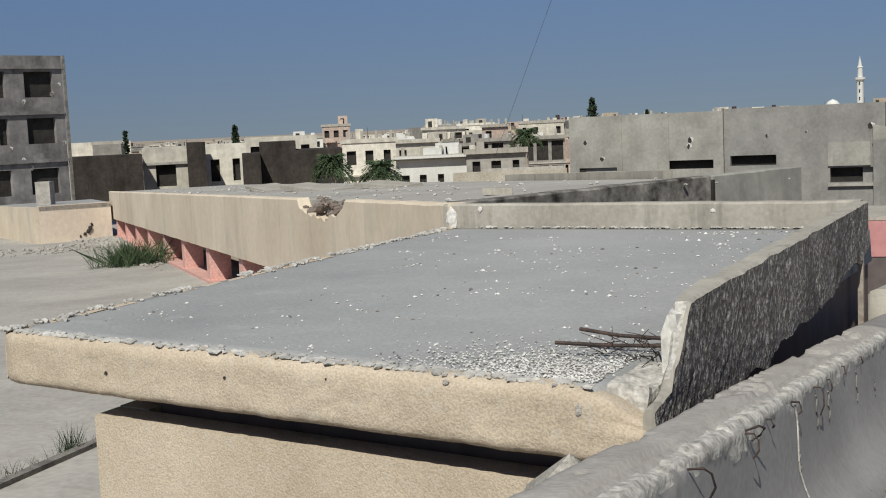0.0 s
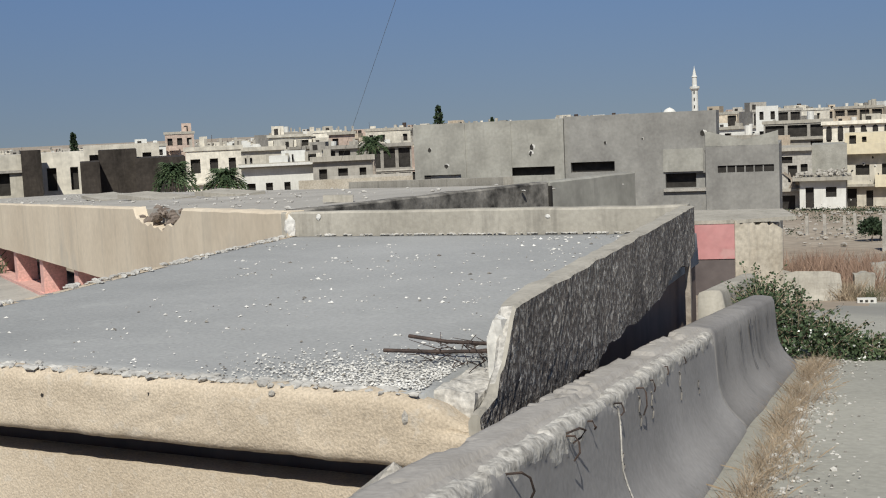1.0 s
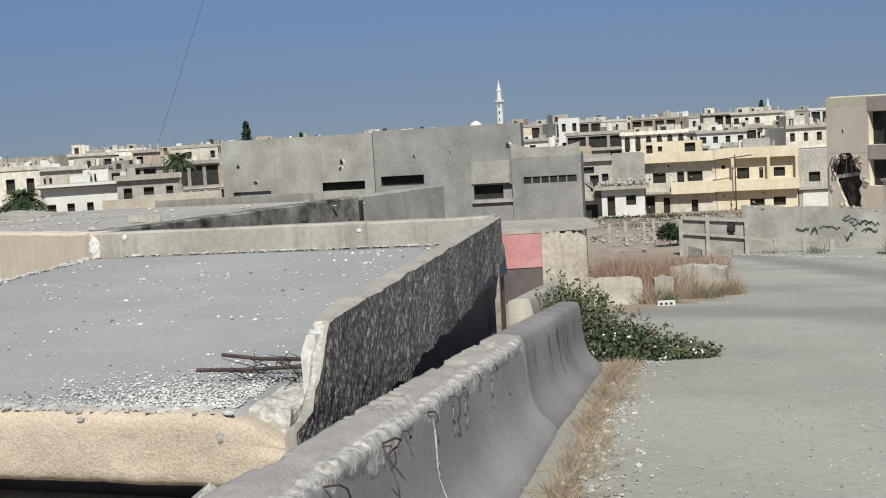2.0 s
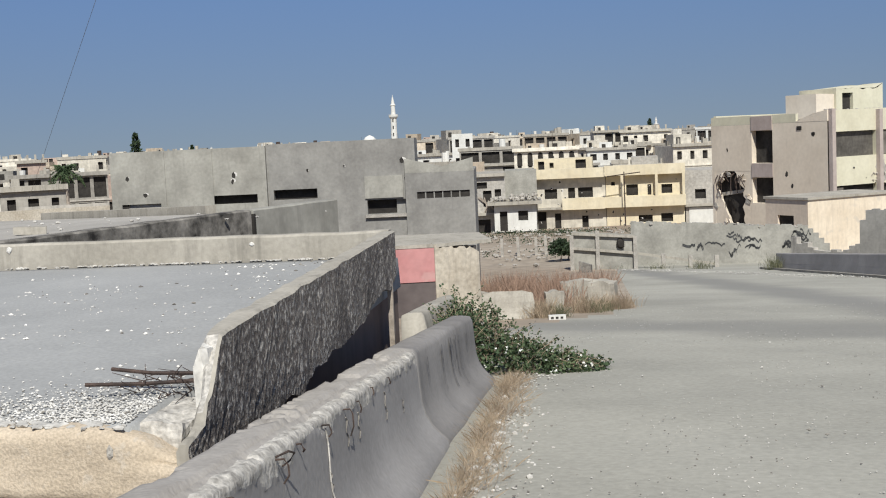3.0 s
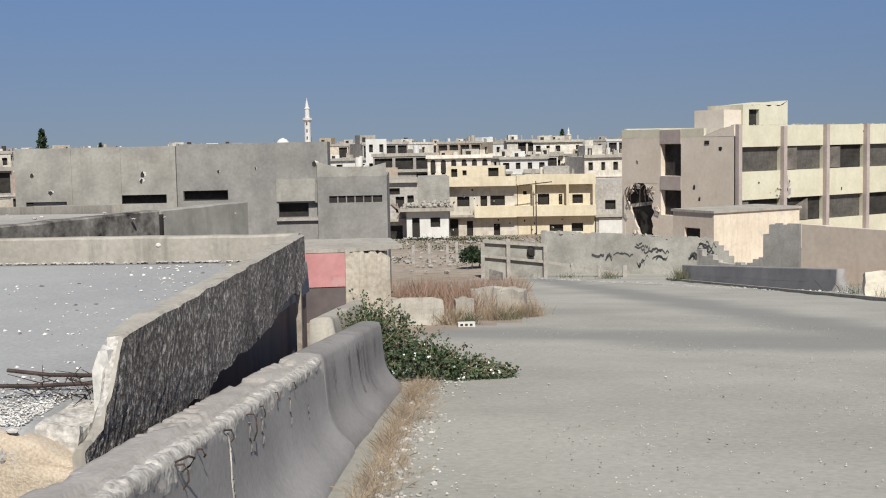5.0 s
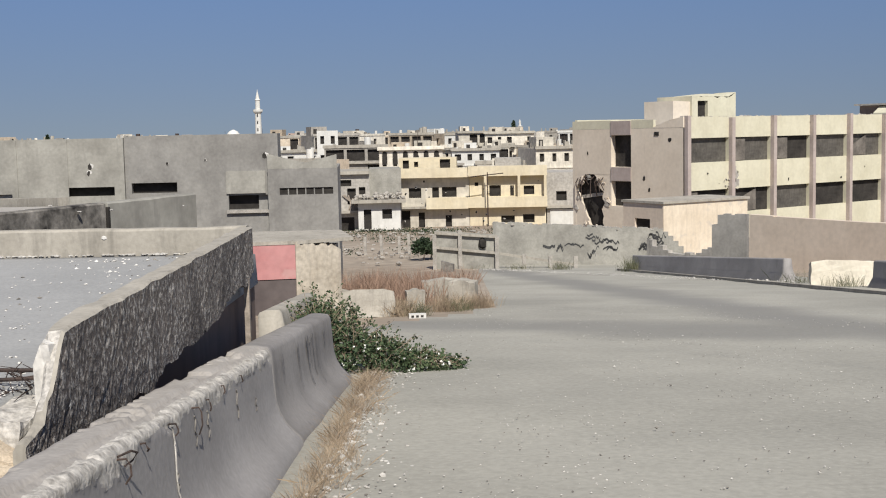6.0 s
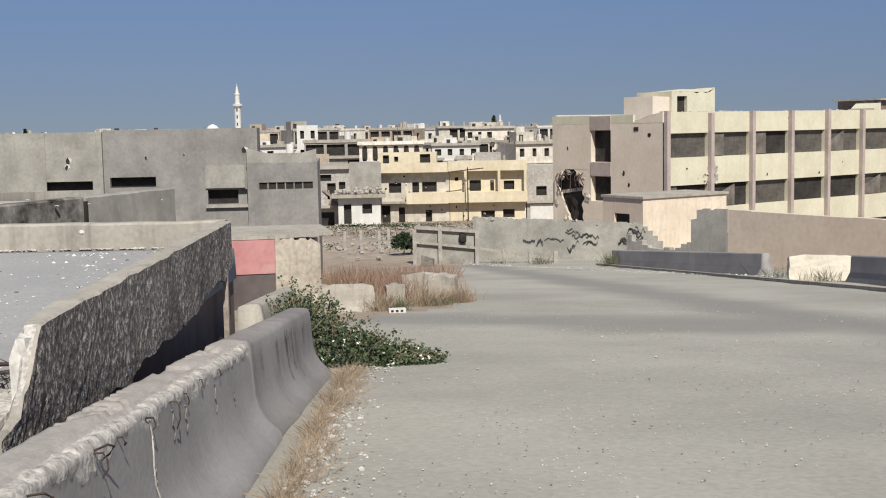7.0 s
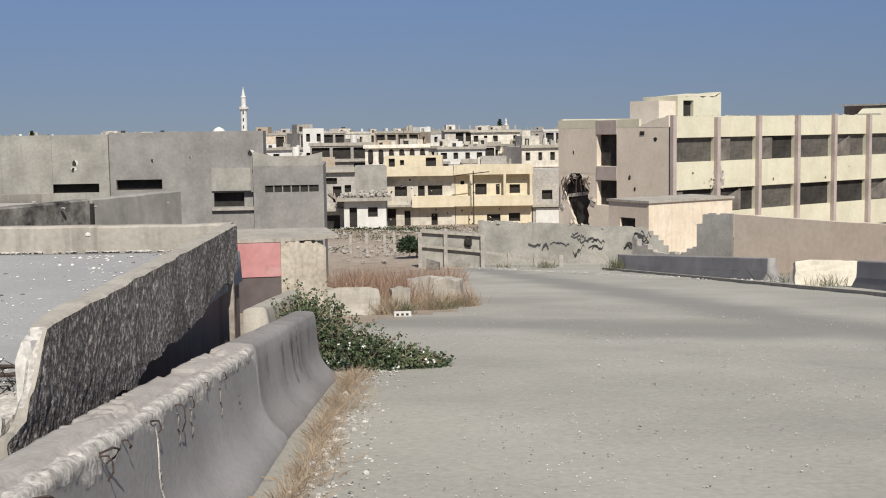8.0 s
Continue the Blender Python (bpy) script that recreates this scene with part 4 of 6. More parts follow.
# weedy verge with concrete blocks
wb, rb_, db = bmesh.new(), bmesh.new(), bmesh.new()
for i in range(260):
    x, y = lr.uniform(-3.4, 0.0), lr.uniform(26.5, 36)
    if x > -2.2 + (y - 20.5) * 0.2:
        continue
    blades(rb_, (x, y, road_z(x, y)), 26, lr.uniform(0.3, 0.8), 0.14, lr, 0.3)
for i in range(120):
    t = lr.choice((0.25, 0.3, 0.6, 0.7, 0.75, 1.0, 1.02)) + lr.gauss(0, 0.04)
    x, y = -2.0 + 2.1 * t + lr.gauss(0, 0.1), 22.6 + 3.0 * t + abs(lr.gauss(0, 0.5))
    blades(wb, (x, y, road_z(x, y)), 28, lr.uniform(0.15, 0.45), 0.1, lr, 0.4)
for i in range(46):
    t = lr.choice((0.42, 0.45, 0.8, 0.85))
    x, y = -2.0 + 2.1 * t + lr.gauss(0, 0.12), 22.3 + 3.0 * t + lr.gauss(0, 0.15)
    blades(db, (x, y, road_z(x, y)), 12, lr.uniform(0.15, 0.38), 0.08, lr, 0.35)
tagged(part("reddish_weeds", rb_, M_LEAF_RED), "patch of tall reddish dry weeds on the verge", "weeds", kind="stuff")
tagged(part("straw_weeds", wb, M_LEAF_DRY), "straw-coloured weeds at the road's edge", "weeds", kind="stuff")
tagged(part("green_weeds", db, M_OLIVE), "olive-green tufts among concrete blocks", "weeds", kind="stuff")


def block(x, y, w, d, h, rot, lean=0, label="chipped pale concrete block on the verge", material=None):
    b2 = boxes((-w / 2, w / 2, -d / 2, d / 2, 0, h))
    bmesh.ops.subdivide_edges(b2, edges=b2.edges[:], cuts=4, use_grid_fill=True)
    for v in b2.verts:
        v.co += noise.noise_vector(v.co * 4 + Vector((x, y, 0))) * 0.05 * min(1.0, h)
        if v.co.z > h * 0.85 and abs(v.co.x) > w * 0.3:
            v.co.z -= 0.08 * h
    o = part("concrete_block", b2, material or M_CONC)
    o.matrix_basis = pose(x, y, road_z(x, y) - 0.05, lean, 0, rot)
    return tagged(o, label, "block", "concrete blocks by the road")


block(-2.05, 23.7, 1.0, 0.6, 0.55, 4, -12)
block(-1.22, 25.6, 0.38, 0.35, 0.5, 10)
block(-0.2, 27.8, 0.62, 0.5, 0.62, -8)
block(-0.75, 28.6, 0.9, 0.4, 0.62, 5)
block(-2.9, 25.4, 0.8, 0.5, 0.5, 30)
pl = boxes((-0.16, 0.16, -0.06, 0.06, 0, 0.09))
for i in range(3):
    box(pl, -0.12 + i * 0.09, -0.07 + i * 0.09, -0.066, -0.061, 0.025, 0.065, 1)
o = part("hollow_block", pl, [M_WHITE, M_DARK])
o.matrix_basis = pose(-1.06, 22.75, road_z(0, 22.75), 0, 0, 8)
tagged(o, "small white hollow block lying at the road's edge", "block")
o = part("dark_stump", prism([(-0.3, 0), (0.3, 0.05), (0.35, 0.4), (-0.25, 0.4)], 0, lambda x, y: 0.5 - x * 0.3), M_STONE_D)
o.matrix_basis = pose(-1.05, 58.5, road_z(0, 58.5) - 0.05)
tagged(o, "dark broken stump at the far road edge", "rubble")

# low hut beside the ramp
hut = thing("roadside_hut", pose(0, 0, 0), "low hut with a rose-painted end and beige side", "hut")
part("grey_base", prism([(-5.3, 24.0), (-3.55, 24.35), (-3.4, 26.8), (-5.6, 26.8)], -8.5, -1.5), M_PLUM, hut, "base coloured dark plum for shade")
part("body", prism([(-5.3, 24.1), (-3.57, 24.45), (-3.5, 26.8), (-5.6, 26.8)], -1.49, -0.81), M_CONC_BEIGE, hut)
part("rose_wall", prism([(-5.3, 23.98), (-3.55, 24.33), (-3.57, 24.44), (-5.3, 24.09)], -1.49, -0.81), M_ROSE, hut, "faded rose-painted wall")
HP, HQ = Vector((-3.54, 24.33)), Vector((-2.7, 24.95))
HN = Vector((HQ.y - HP.y, HP.x - HQ.x)).normalized()
bw = sweep([(0.0, -3.2), (0.0, -0.4), (0.0, 0.0), (-0.12, 0.03), (-0.3, 0.0), (-0.35, -3.2)], list(np.arange(0.0, 1.001, 0.04)),
           lambda t, u, v: (*(HP.lerp(HQ, t) + HN * (u + n3(t * 9, v * 4, 2) * 0.02)), -0.75 + v - (0.12 * t + 0.04 * abs(n3(t * 6, 1, 0)) + (0.05 if n3(t * 5, 4, 0) > 0.1 else 0) + (0.5 * (t - 0.8) if t > 0.8 else 0) if v > -0.2 else 0.2 * t)))
part("beige_wall", bw, M_CONC_BEIGE, hut, "broken beige rendered wall")
part("side_wall", prism([(-3.3, 24.8), (-3.05, 25.0), (-2.95, 26.8), (-3.3, 26.8)], -4.0, -1.0), M_CONC_BEIGE, hut)
part("roof", prism([(-5.6, 23.98), (-3.5, 24.36), (-2.45, 25.1), (-2.9, 27.0), (-6.0, 26.9)], -0.8, -0.73), M_CONC, hut, "flat concrete roof")

# ---- buildings further off ----
def facade(bm, w, h, cells, depth=0.35, y=0.0):
    """A wall in the plane y with recessed openings; cells are (x0, x1, z0, z1)."""
    xs = sorted({0.0, w, *[c[0] for c in cells], *[c[1] for c in cells]})
    zs = sorted({0.0, h, *[c[2] for c in cells], *[c[3] for c in cells]})
    for xa, xb in zip(xs, xs[1:]):
        for za, zb in zip(zs, zs[1:]):
            cx, cz = (xa + xb) / 2, (za + zb) / 2
            hole = any(c[0] < cx < c[1] and c[2] < cz < c[3] for c in cells)
            if not hole:
                bm.faces.new([bm.verts.new(p) for p in ((xa, y, za), (xb, y, za), (xb, y, zb), (xa, y, zb))])
    for x0, x1, z0, z1 in cells:
        q = [(x0, z0), (x1, z0), (x1, z1), (x0, z1)]
        for i in range(4):
            (xa, za), (xb, zb) = q[i], q[(i + 1) % 4]
            bm.faces.new([bm.verts.new(p) for p in ((xa, y, za), (xb, y, zb), (xb, y + depth, zb), (xa, y + depth, za))])


def shell(w, d, h, cells, side_cells=(), depth=0.35):
    """Four walls and a roof face: front with openings at y = 0, right side (x = w) with openings too."""
    bm = bmesh.new()
    facade(bm, w, h, cells, depth)
    sb = bmesh.new()
    facade(sb, d, h, side_cells, depth)
    m = Matrix.Translation((w, 0, 0)) @ Matrix.Rotation(radians(90), 4, "Z")
    sb.transform(m)
    tmp = bpy.data.meshes.new("side")
    sb.to_mesh(tmp)
    sb.free()
    bm.from_mesh(tmp)
    bpy.data.meshes.remove(tmp)
    for f in (((0, 0, 0), (0, d, 0), (0, d, h), (0, 0, h)), ((0, d, 0), (w, d, 0), (w, d, h), (0, d, h)), ((0, 0, h), (w, 0, h), (w, d, h), (0, d, h))):
        bm.faces.new([bm.verts.new(p) for p in f])
    return bm


PANES = {}


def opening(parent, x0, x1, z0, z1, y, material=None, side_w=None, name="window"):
    """The back of an opening, as a part; default near-black stands for room shade."""
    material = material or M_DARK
    key = (round(x1 - x0, 2), round(z1 - z0, 2), material.name, name)
    if key not in PANES:
        bm = boxes((-key[0] / 2, key[0] / 2, 0, 0.05, 0, key[1]))
        me = bpy.data.meshes.new(name)
        bmesh.ops.recalc_face_normals(bm, faces=bm.faces[:])
        bm.to_mesh(me)
        bm.free()
        me.materials.append(material)
        PANES[key] = me
    o = new(name, PANES[key])
    o.parent = parent
    if side_w is None:
        o.matrix_basis = pose((x0 + x1) / 2, y, z0)
    else:
        o.matrix_basis = pose(side_w - y, (x0 + x1) / 2, z0, 0, 0, 90)
    return o


def house(name, m, w, d, h, cells, material, label, category="house", side=(), glass=None, group="", depth=0.35):
    e = thing(name, m, label, category, group)
    part("wall", shell(w, d, h, cells, side, depth), material, e)
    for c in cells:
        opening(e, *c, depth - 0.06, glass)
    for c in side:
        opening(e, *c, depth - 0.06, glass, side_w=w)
    return e


# grey cement building
def bullet_holes(e, spots, rnd, material=None):
    """Shell holes in a wall's front (x, z, size), flat lumps coloured dark for the craters' shade."""
    for x, z, s in spots:
        hb = bmesh.new()
        chunk(hb, (0, 0, 0), s, rnd, 1.2)
        for v in hb.verts:
            v.co.y *= 0.06
        o = part("shell_hole", hb, material or M_DARK, e)
        o.matrix_basis = pose(x, 0.0, z)
        rb = bmesh.new()
        chunk(rb, (s * 0.25, 0, s * 0.3), s * 1.1, rnd, 1.0)
        for v in rb.verts:
            v.co.y *= 0.02
        part("chipped_rim", rb, M_CHIP, o, "pale chipped rim").matrix_basis = pose(0, 0.0, 0)


fr = random.Random(17)
grey = thing("grey_cement_building", pose(-17.35, 41.0, -8.5, 0, 0, 5), "bare grey cement building with slot windows and shell holes", "building")
gc_l = [(0.35, 1.75, 7.8, 8.08), (3.6, 5.2, 7.95, 8.26)]
gc_r = [(0.2, 1.75, 8.0, 8.36), (3.5, 4.9, 7.36, 7.86)]
gl = shell(5.55, 9, 9.93, gc_l)
part("pale_wing", gl, M_GREY, grey, "paler grey plastered wing")
gr_ = shell(5.25, 1.6, 9.98, gc_r)
gr_.transform(Matrix.Translation((5.56, 0.12, 0)))
part("dark_wing", gr_, M_GREY_D, grey, "darker grey plastered wing")
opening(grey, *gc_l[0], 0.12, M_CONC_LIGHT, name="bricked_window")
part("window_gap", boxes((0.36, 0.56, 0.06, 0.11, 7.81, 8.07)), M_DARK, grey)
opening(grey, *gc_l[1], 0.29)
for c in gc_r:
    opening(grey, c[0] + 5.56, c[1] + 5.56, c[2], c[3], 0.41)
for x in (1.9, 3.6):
    part("pilaster", boxes((x, x + 0.06, -0.03, 0.0, 0, 9.9)), M_GREY, grey)
part("broken_panel", boxes((9.0, 10.35, 0.06, 0.12, 7.92, 8.7)), M_GREY, grey, "paler render panel")
part("sill", boxes((9.0, 10.55, 0.0, 0.12, 7.24, 7.34)), M_CONC_LIGHT, grey)
bullet_holes(grey, ((4.4, 8.95, 0.09), (4.35, 8.75, 0.1), (1.2, 8.4, 0.1), (0.6, 9.0, 0.07)), fr)
bullet_holes(grey, ((10.35, 9.2, 0.12), (10.5, 8.75, 0.15), (10.48, 8.55, 0.13), (8.3, 9.1, 0.05), (7.0, 9.0, 0.05)), fr)
for o in [o for o in grey.children if o.name.startswith("shell_hole")][4:]:
    o.location.y = 0.11
annex = thing("cement_annex", pose(-6.95, 41.9, -8.5, 0, 0, 5), "small grey cement block with a clerestory slot", "building")
an_c = [(0.4, 2.25, 7.84, 8.08)]
part("wall", shell(2.42, 6, 8.75, an_c, (), 0.1), M_GREY_D, annex)
for c in an_c:
    opening(annex, *c, 0.06, M_DARK)
for i in range(5):
    part("mullion", boxes((0.68 + i * 0.3, 0.72 + i * 0.3, 0.03, 0.1, 7.84, 8.08)), M_GREY_D, annex)
part("parapet", sweep([(0, 0), (0, 0.5), (0.15, 0.5), (0.15, 0)], list(np.arange(0, 2.42, 0.12)), lambda t, u, v: (t, u, 8.74 + v * (0.4 + 0.5 * abs(t - 1.3)))), M_GREY, annex)
part("side_pier", boxes((-0.35, -0.02, 0.3, 2.0, 0, 8.4)), M_GREY_D, annex)
part("slit", boxes((-0.25, -0.15, 0.25, 0.31, 5.6, 7.2)), M_DARK, annex)
part("doorway", boxes((-0.3, 0.2, -0.03, 0.02, 5.55, 6.15)), M_DARK, annex)

# ---- school ----
school = thing("school_building", pose(14.54, 79.93, -8.0, 0, 0, 37), "shell-damaged cream school with brown piers and open windows", "school")
BAY, ST, NB = 4.38, 3.5, 9
s_glass = [(i * BAY + 0.16, (i + 1) * BAY - 0.16, 7.05 - k * ST, 8.68 - k * ST) for i in range(NB) for k in range(3)]
sf = bmesh.new()
facade(sf, NB * BAY, 10.1, s_glass, 0.32)
part("front_wall", sf, M_CREAM, school, "cream-painted spandrel walls")
part("roof", boxes((0, NB * BAY, 0.01, 10.8, 9.4, 9.6)), M_SCREED, school)
part("rear_wall", boxes((0, NB * BAY, 10.55, 10.8, 0, 10.1)), M_CREAM, school)
part("far_end_wall", boxes((NB * BAY - 0.25, NB * BAY, 0.3, 10.5, 0, 9.4)), M_CREAM, school)
for i, c in enumerate(s_glass):
    w = opening(school, *c, 0.28, M_DARK if i == 4 or fr.random() < 0.25 else M_GLASS)
    if fr.random() < 0.45:
        k_ = fr.uniform(0.25, 0.7)
        part("dusty_pane", prism([(c[0] + 0.1, 0.12), (c[0] + (c[1] - c[0]) * k_, 0.12), (c[0] + (c[1] - c[0]) * k_, 0.15), (c[0] + 0.1, 0.15)], c[2] + 0.05, lambda x, y: c[3] - 0.1 - (0.9 if x < c[0] + 0.2 and k_ > 0.5 else 0.0)), M_PANE, w).matrix_parent_inverse = w.matrix_basis.inverted()
for i in range(NB + 1):
    part("pier", boxes((i * BAY - 0.16, i * BAY + 0.16, -0.32, -0.003, 0, 10.12 + fr.uniform(-0.1, 0.1))), M_PIER, school, "brown-painted concrete pier")
end_cells = [(10.8 - 6.79, 10.8 - 4.83, 4.0, 5.75), (10.8 - 6.79, 10.8 - 4.83, 6.75, 8.95),
             (0.3, 3.85, 2.2, 6.2)]
eb = bmesh.new()
facade(eb, 10.8, 9.4, end_cells, 0.5)
eb.transform(Matrix.Translation((-0.25, 10.8, 0)) @ Matrix.Rotation(radians(-90), 4, "Z"))
part("end_wall", eb, M_ENDWALL, school, "grey-brown rendered end wall")
for c in end_cells:
    ob = boxes((c[0], c[1], 0.42, 0.47, c[2], c[3]))
    ob.transform(Matrix.Translation((-0.25, 10.8, 0)) @ Matrix.Rotation(radians(-90), 4, "Z"))
    part("window", ob, M_DARK, school)
part("pink_panel", boxes((-0.3, -0.253, 4.83, 6.79, 5.78, 6.72)), M_PIER, school, "faded pink panel between windows")
part("pink_band", boxes((-0.3, -0.253, 4.83, 6.79, 8.98, 9.95)), M_PIER, school)
part("parapet", boxes((-0.25, -0.02, 6.8, 10.8, 9.41, 10.0)), M_CREAM, school)
part("parapet", boxes((-0.25, -0.02, 2.7, 4.82, 9.41, 9.98)), M_CREAM, school, "cream rear parapet")
part("broken_parapet", prism([(-0.26, 0.0), (-0.26, 0.6), (-0.26, 1.2), (-0.26, 1.7), (-0.26, 2.2), (-0.26, 2.69), (-0.02, 2.69), (-0.02, 2.2), (-0.02, 1.7), (-0.02, 1.2), (-0.02, 0.6), (-0.02, 0.0)],
     9.41, lambda x, y: 10.1 - max(0.0, y - 0.5) * 0.28 + 0.1 * n3(y * 4, x, 2)), M_ENDWALL, school, "grey parapet broken away in a slope")
part("shell_hole", boxes((-0.29, -0.25, 2.2, 2.6, 8.9, 9.15)), M_DARK, school)
for y, z, s in ((3.6, 6.0, 0.2), (3.1, 5.2, 0.18), (1.2, 8.6, 0.2), (9.2, 7.7, 0.12)):
    hb = bmesh.new()
    chunk(hb, (-0.26, y, z), s, fr, 1.3)
    for v in hb.verts:
        v.co.x = -0.256 + (v.co.x + 0.26) * 0.08
    part("shell_hole", hb, M_DARK, school)
for i in range(11):
    tb = bmesh.new()
    y = 7.6 + i * 0.26
    d_ = fr.uniform(0.5, 1.5)
    tube(tb, [(-0.1, y, 6.1), (-0.4 + fr.uniform(-0.15, 0.1), y + fr.uniform(-0.15, 0.15), 6.0 - d_ * 0.3), (-0.45 + fr.uniform(-0.2, 0.2), y + fr.uniform(-0.35, 0.35), 6.0 - d_)], 0.035, sides=5)
    part("bent_bar", tb, M_RUST, school)
part("hanging_slab", prism([(0.1, 7.3), (2.2, 7.3), (2.2, 10.4), (0.1, 10.4)], lambda x, y: 4.75 - (y - 7.3) * 0.12, lambda x, y: 5.0 - (y - 7.3) * 0.12), M_CONC_LIGHT, school, "sagging floor slab inside the breach")
for k_ in range(16):
    a_, r_ = fr.uniform(0, 6.28), fr.uniform(0.85, 1.05)
    y_, z_, w_ = 8.75 + 1.75 * r_ * math.cos(a_), 4.2 + 1.95 * r_ * math.sin(a_), fr.uniform(0.1, 0.26)
    lb_ = prism([(-0.06, -w_), (0.08, -w_ * 0.6), (0.1, w_ * 0.7), (-0.05, w_)], -w_ * fr.uniform(0.3, 0.8), lambda x, y: w_ * 0.5 + y * 0.6)
    part("wall_fragment", lb_, fr.choice((M_CONC_LIGHT, M_ENDWALL)), school).matrix_basis = pose(-0.24, y_, z_, fr.uniform(-40, 40), fr.uniform(-15, 15), 0)


def broken_edge(side, inset):
    """What is left of the wall beside the breach: a plate with a torn inner edge."""
    eb2 = bmesh.new()
    edge = 10.5 if side > 0 else 6.95
    zs = [2.2 + 4.0 * k / 16 for k in range(17)]
    yy = [edge - side * max(0.03, inset((z - 2.2) / 4.0) + 0.3 * n3(z * 2.3, side, 4) + 0.12 * n3(z * 7, side, 9)) for z in zs]
    cols_ = [[eb2.verts.new((x, y, z)) for x, y in ((-0.24, edge), (-0.24 - 0.05 * abs(n3(z * 4, 0, side)), yv), (0.0, yv + side * 0.1), (0.0, edge))] for z, yv in zip(zs, yy)]
    for a, c in zip(cols_, cols_[1:]):
        for k in range(4):
            eb2.faces.new((a[k], a[(k + 1) % 4], c[(k + 1) % 4], c[k]))
    eb2.faces.new(cols_[0])
    eb2.faces.new(cols_[-1][::-1])
    part("broken_edge", eb2, M_ENDWALL, school, "torn edge of the breach")


broken_edge(1, lambda k: 1.75 - 2.2 * k if k < 0.75 else 0.1 + 3.6 * (k - 0.75))
broken_edge(-1, lambda k: 0.75 - 0.5 * abs(k - 0.3) if k < 0.6 else 0.6 + 2.4 * (k - 0.6))
sh = shell(4.8, 3.5, 1.75, [(0.6, 1.7, 0.05, 1.4)])
bmesh.ops.subdivide_edges(sh, edges=[e for e in sh.edges if e.calc_length() > 0.8], cuts=5)
for v in sh.verts:
    if v.co.z > 1.7:
        v.co.z += -0.35 * max(0.0, n3(v.co.x * 1.7, v.co.y * 1.7, 5)) + (0.3 if v.co.x > 4.4 else 0.0)
sh.transform(Matrix.Translation((7.2, 6.0, 9.95)))
part("stair_head", sh, M_CREAM, school, "cream stair head with an open doorway")
opening(school, 7.8, 8.9, 10.0, 11.35, 6.29, name="doorway")
part("stair_wall", prism([(5.4, 6.2), (7.19, 6.2), (7.19, 9.0), (5.3, 9.0)], 9.6, lambda x, y: 11.35 if x < 6 else 11.3), M_ENDWALL, school)
part("roof_stub", boxes((30.4, 37.0, 4.0, 8.0, 9.6, 10.95)), M_DARK_BROWN, school)
part("roof_stub_cap", boxes((30.0, 37.3, 3.6, 8.3, 10.96, 11.1)), M_CONC_LIGHT, school)
part("roof_stub_pier", prism([(29.4, 3.8), (30.38, 3.8), (30.38, 6.0), (29.4, 6.0)], 9.6, lambda x, y: 10.9 if x > 30 else 10.3), M_CREAM, school)
hb = bmesh.new()
for i in range(60):
    chunk(hb, (fr.uniform(0, 30), fr.uniform(0.1, 0.5), 10.1), fr.uniform(0.05, 0.2), fr, 0.5)
for i in range(26):
    chunk(hb, (4.3 + fr.gauss(0, 0.35), -0.02, 5.5 + fr.gauss(0, 0.35)), fr.uniform(0.05, 0.13), fr, 0.5)
tagged(part("loose_debris", hb, M_CONC_LIGHT, school), kind="stuff")

pb = bmesh.new()
rim = [(4.75 + (0.5 + 0.55 * n3(a_ * 2.9, 3, 1)) * math.cos(a_) - 0.25 * math.sin(a_), 6.05 + (0.8 + 0.6 * n3(a_ * 3.7, 9, 1)) * math.sin(a_)) for a_ in np.linspace(0, math.tau, 30, endpoint=False)]
pb.faces.new([pb.verts.new((x, -0.012, z)) for x, z in rim])
bmesh.ops.extrude_face_region(pb, geom=pb.faces[:])
for v in pb.verts[len(rim):]:
    v.co.y += 0.008
part("torn_plaster", pb, M_BLOCKWORK, school, "bare grey concrete where plaster was blown off")
for x, z, s_ in ((4.9, 5.75, 0.16), (5.15, 6.3, 0.1), (4.75, 5.35, 0.2), (10.6, 5.6, 0.12), (16.7, 5.5, 0.12), (2.1, 6.3, 0.08), (13.0, 9.6, 0.07), (19.6, 6.2, 0.07)):
    hb = bmesh.new()
    chunk(hb, (x, -0.02, z), s_, fr, 1.2)
    for v in hb.verts:
        v.co.y = -0.022 + (v.co.y + 0.02) * 0.06
    part("shell_hole", hb, M_DARK, school)

# shed and walls across the ramp
shed = thing("flat_roof_shed", pose(11.0, 67.6, -6.4, 0, 0, 33), "small flat-roofed shed with peeling cream front", "shed")
part("front_wall", boxes((0, 6.6, 0, 0.25, 0, 3.55)), M_PEACH, shed, "peeling peach-cream front")
sd = bmesh.new()
facade(sd, 3.4, 3.55, [(1.0, 2.3, 2.05, 2.65)], 0.2)
sd.transform(Matrix.Translation((-0.02, 3.4, 0)) @ Matrix.Rotation(radians(-90), 4, "Z"))
part("side_wall", sd, M_BROWNWALL, shed)
part("window", boxes((0.15, 0.18, 1.1, 2.4, 2.05, 2.65)), M_DARK, shed)
part("roof", boxes((-0.1, 6.7, -0.1, 3.5, 3.55, 3.68)), M_CONC, shed)
part("rear_wall", boxes((0, 6.6, 3.15, 3.4, 0, 3.5)), M_CREAM, shed)


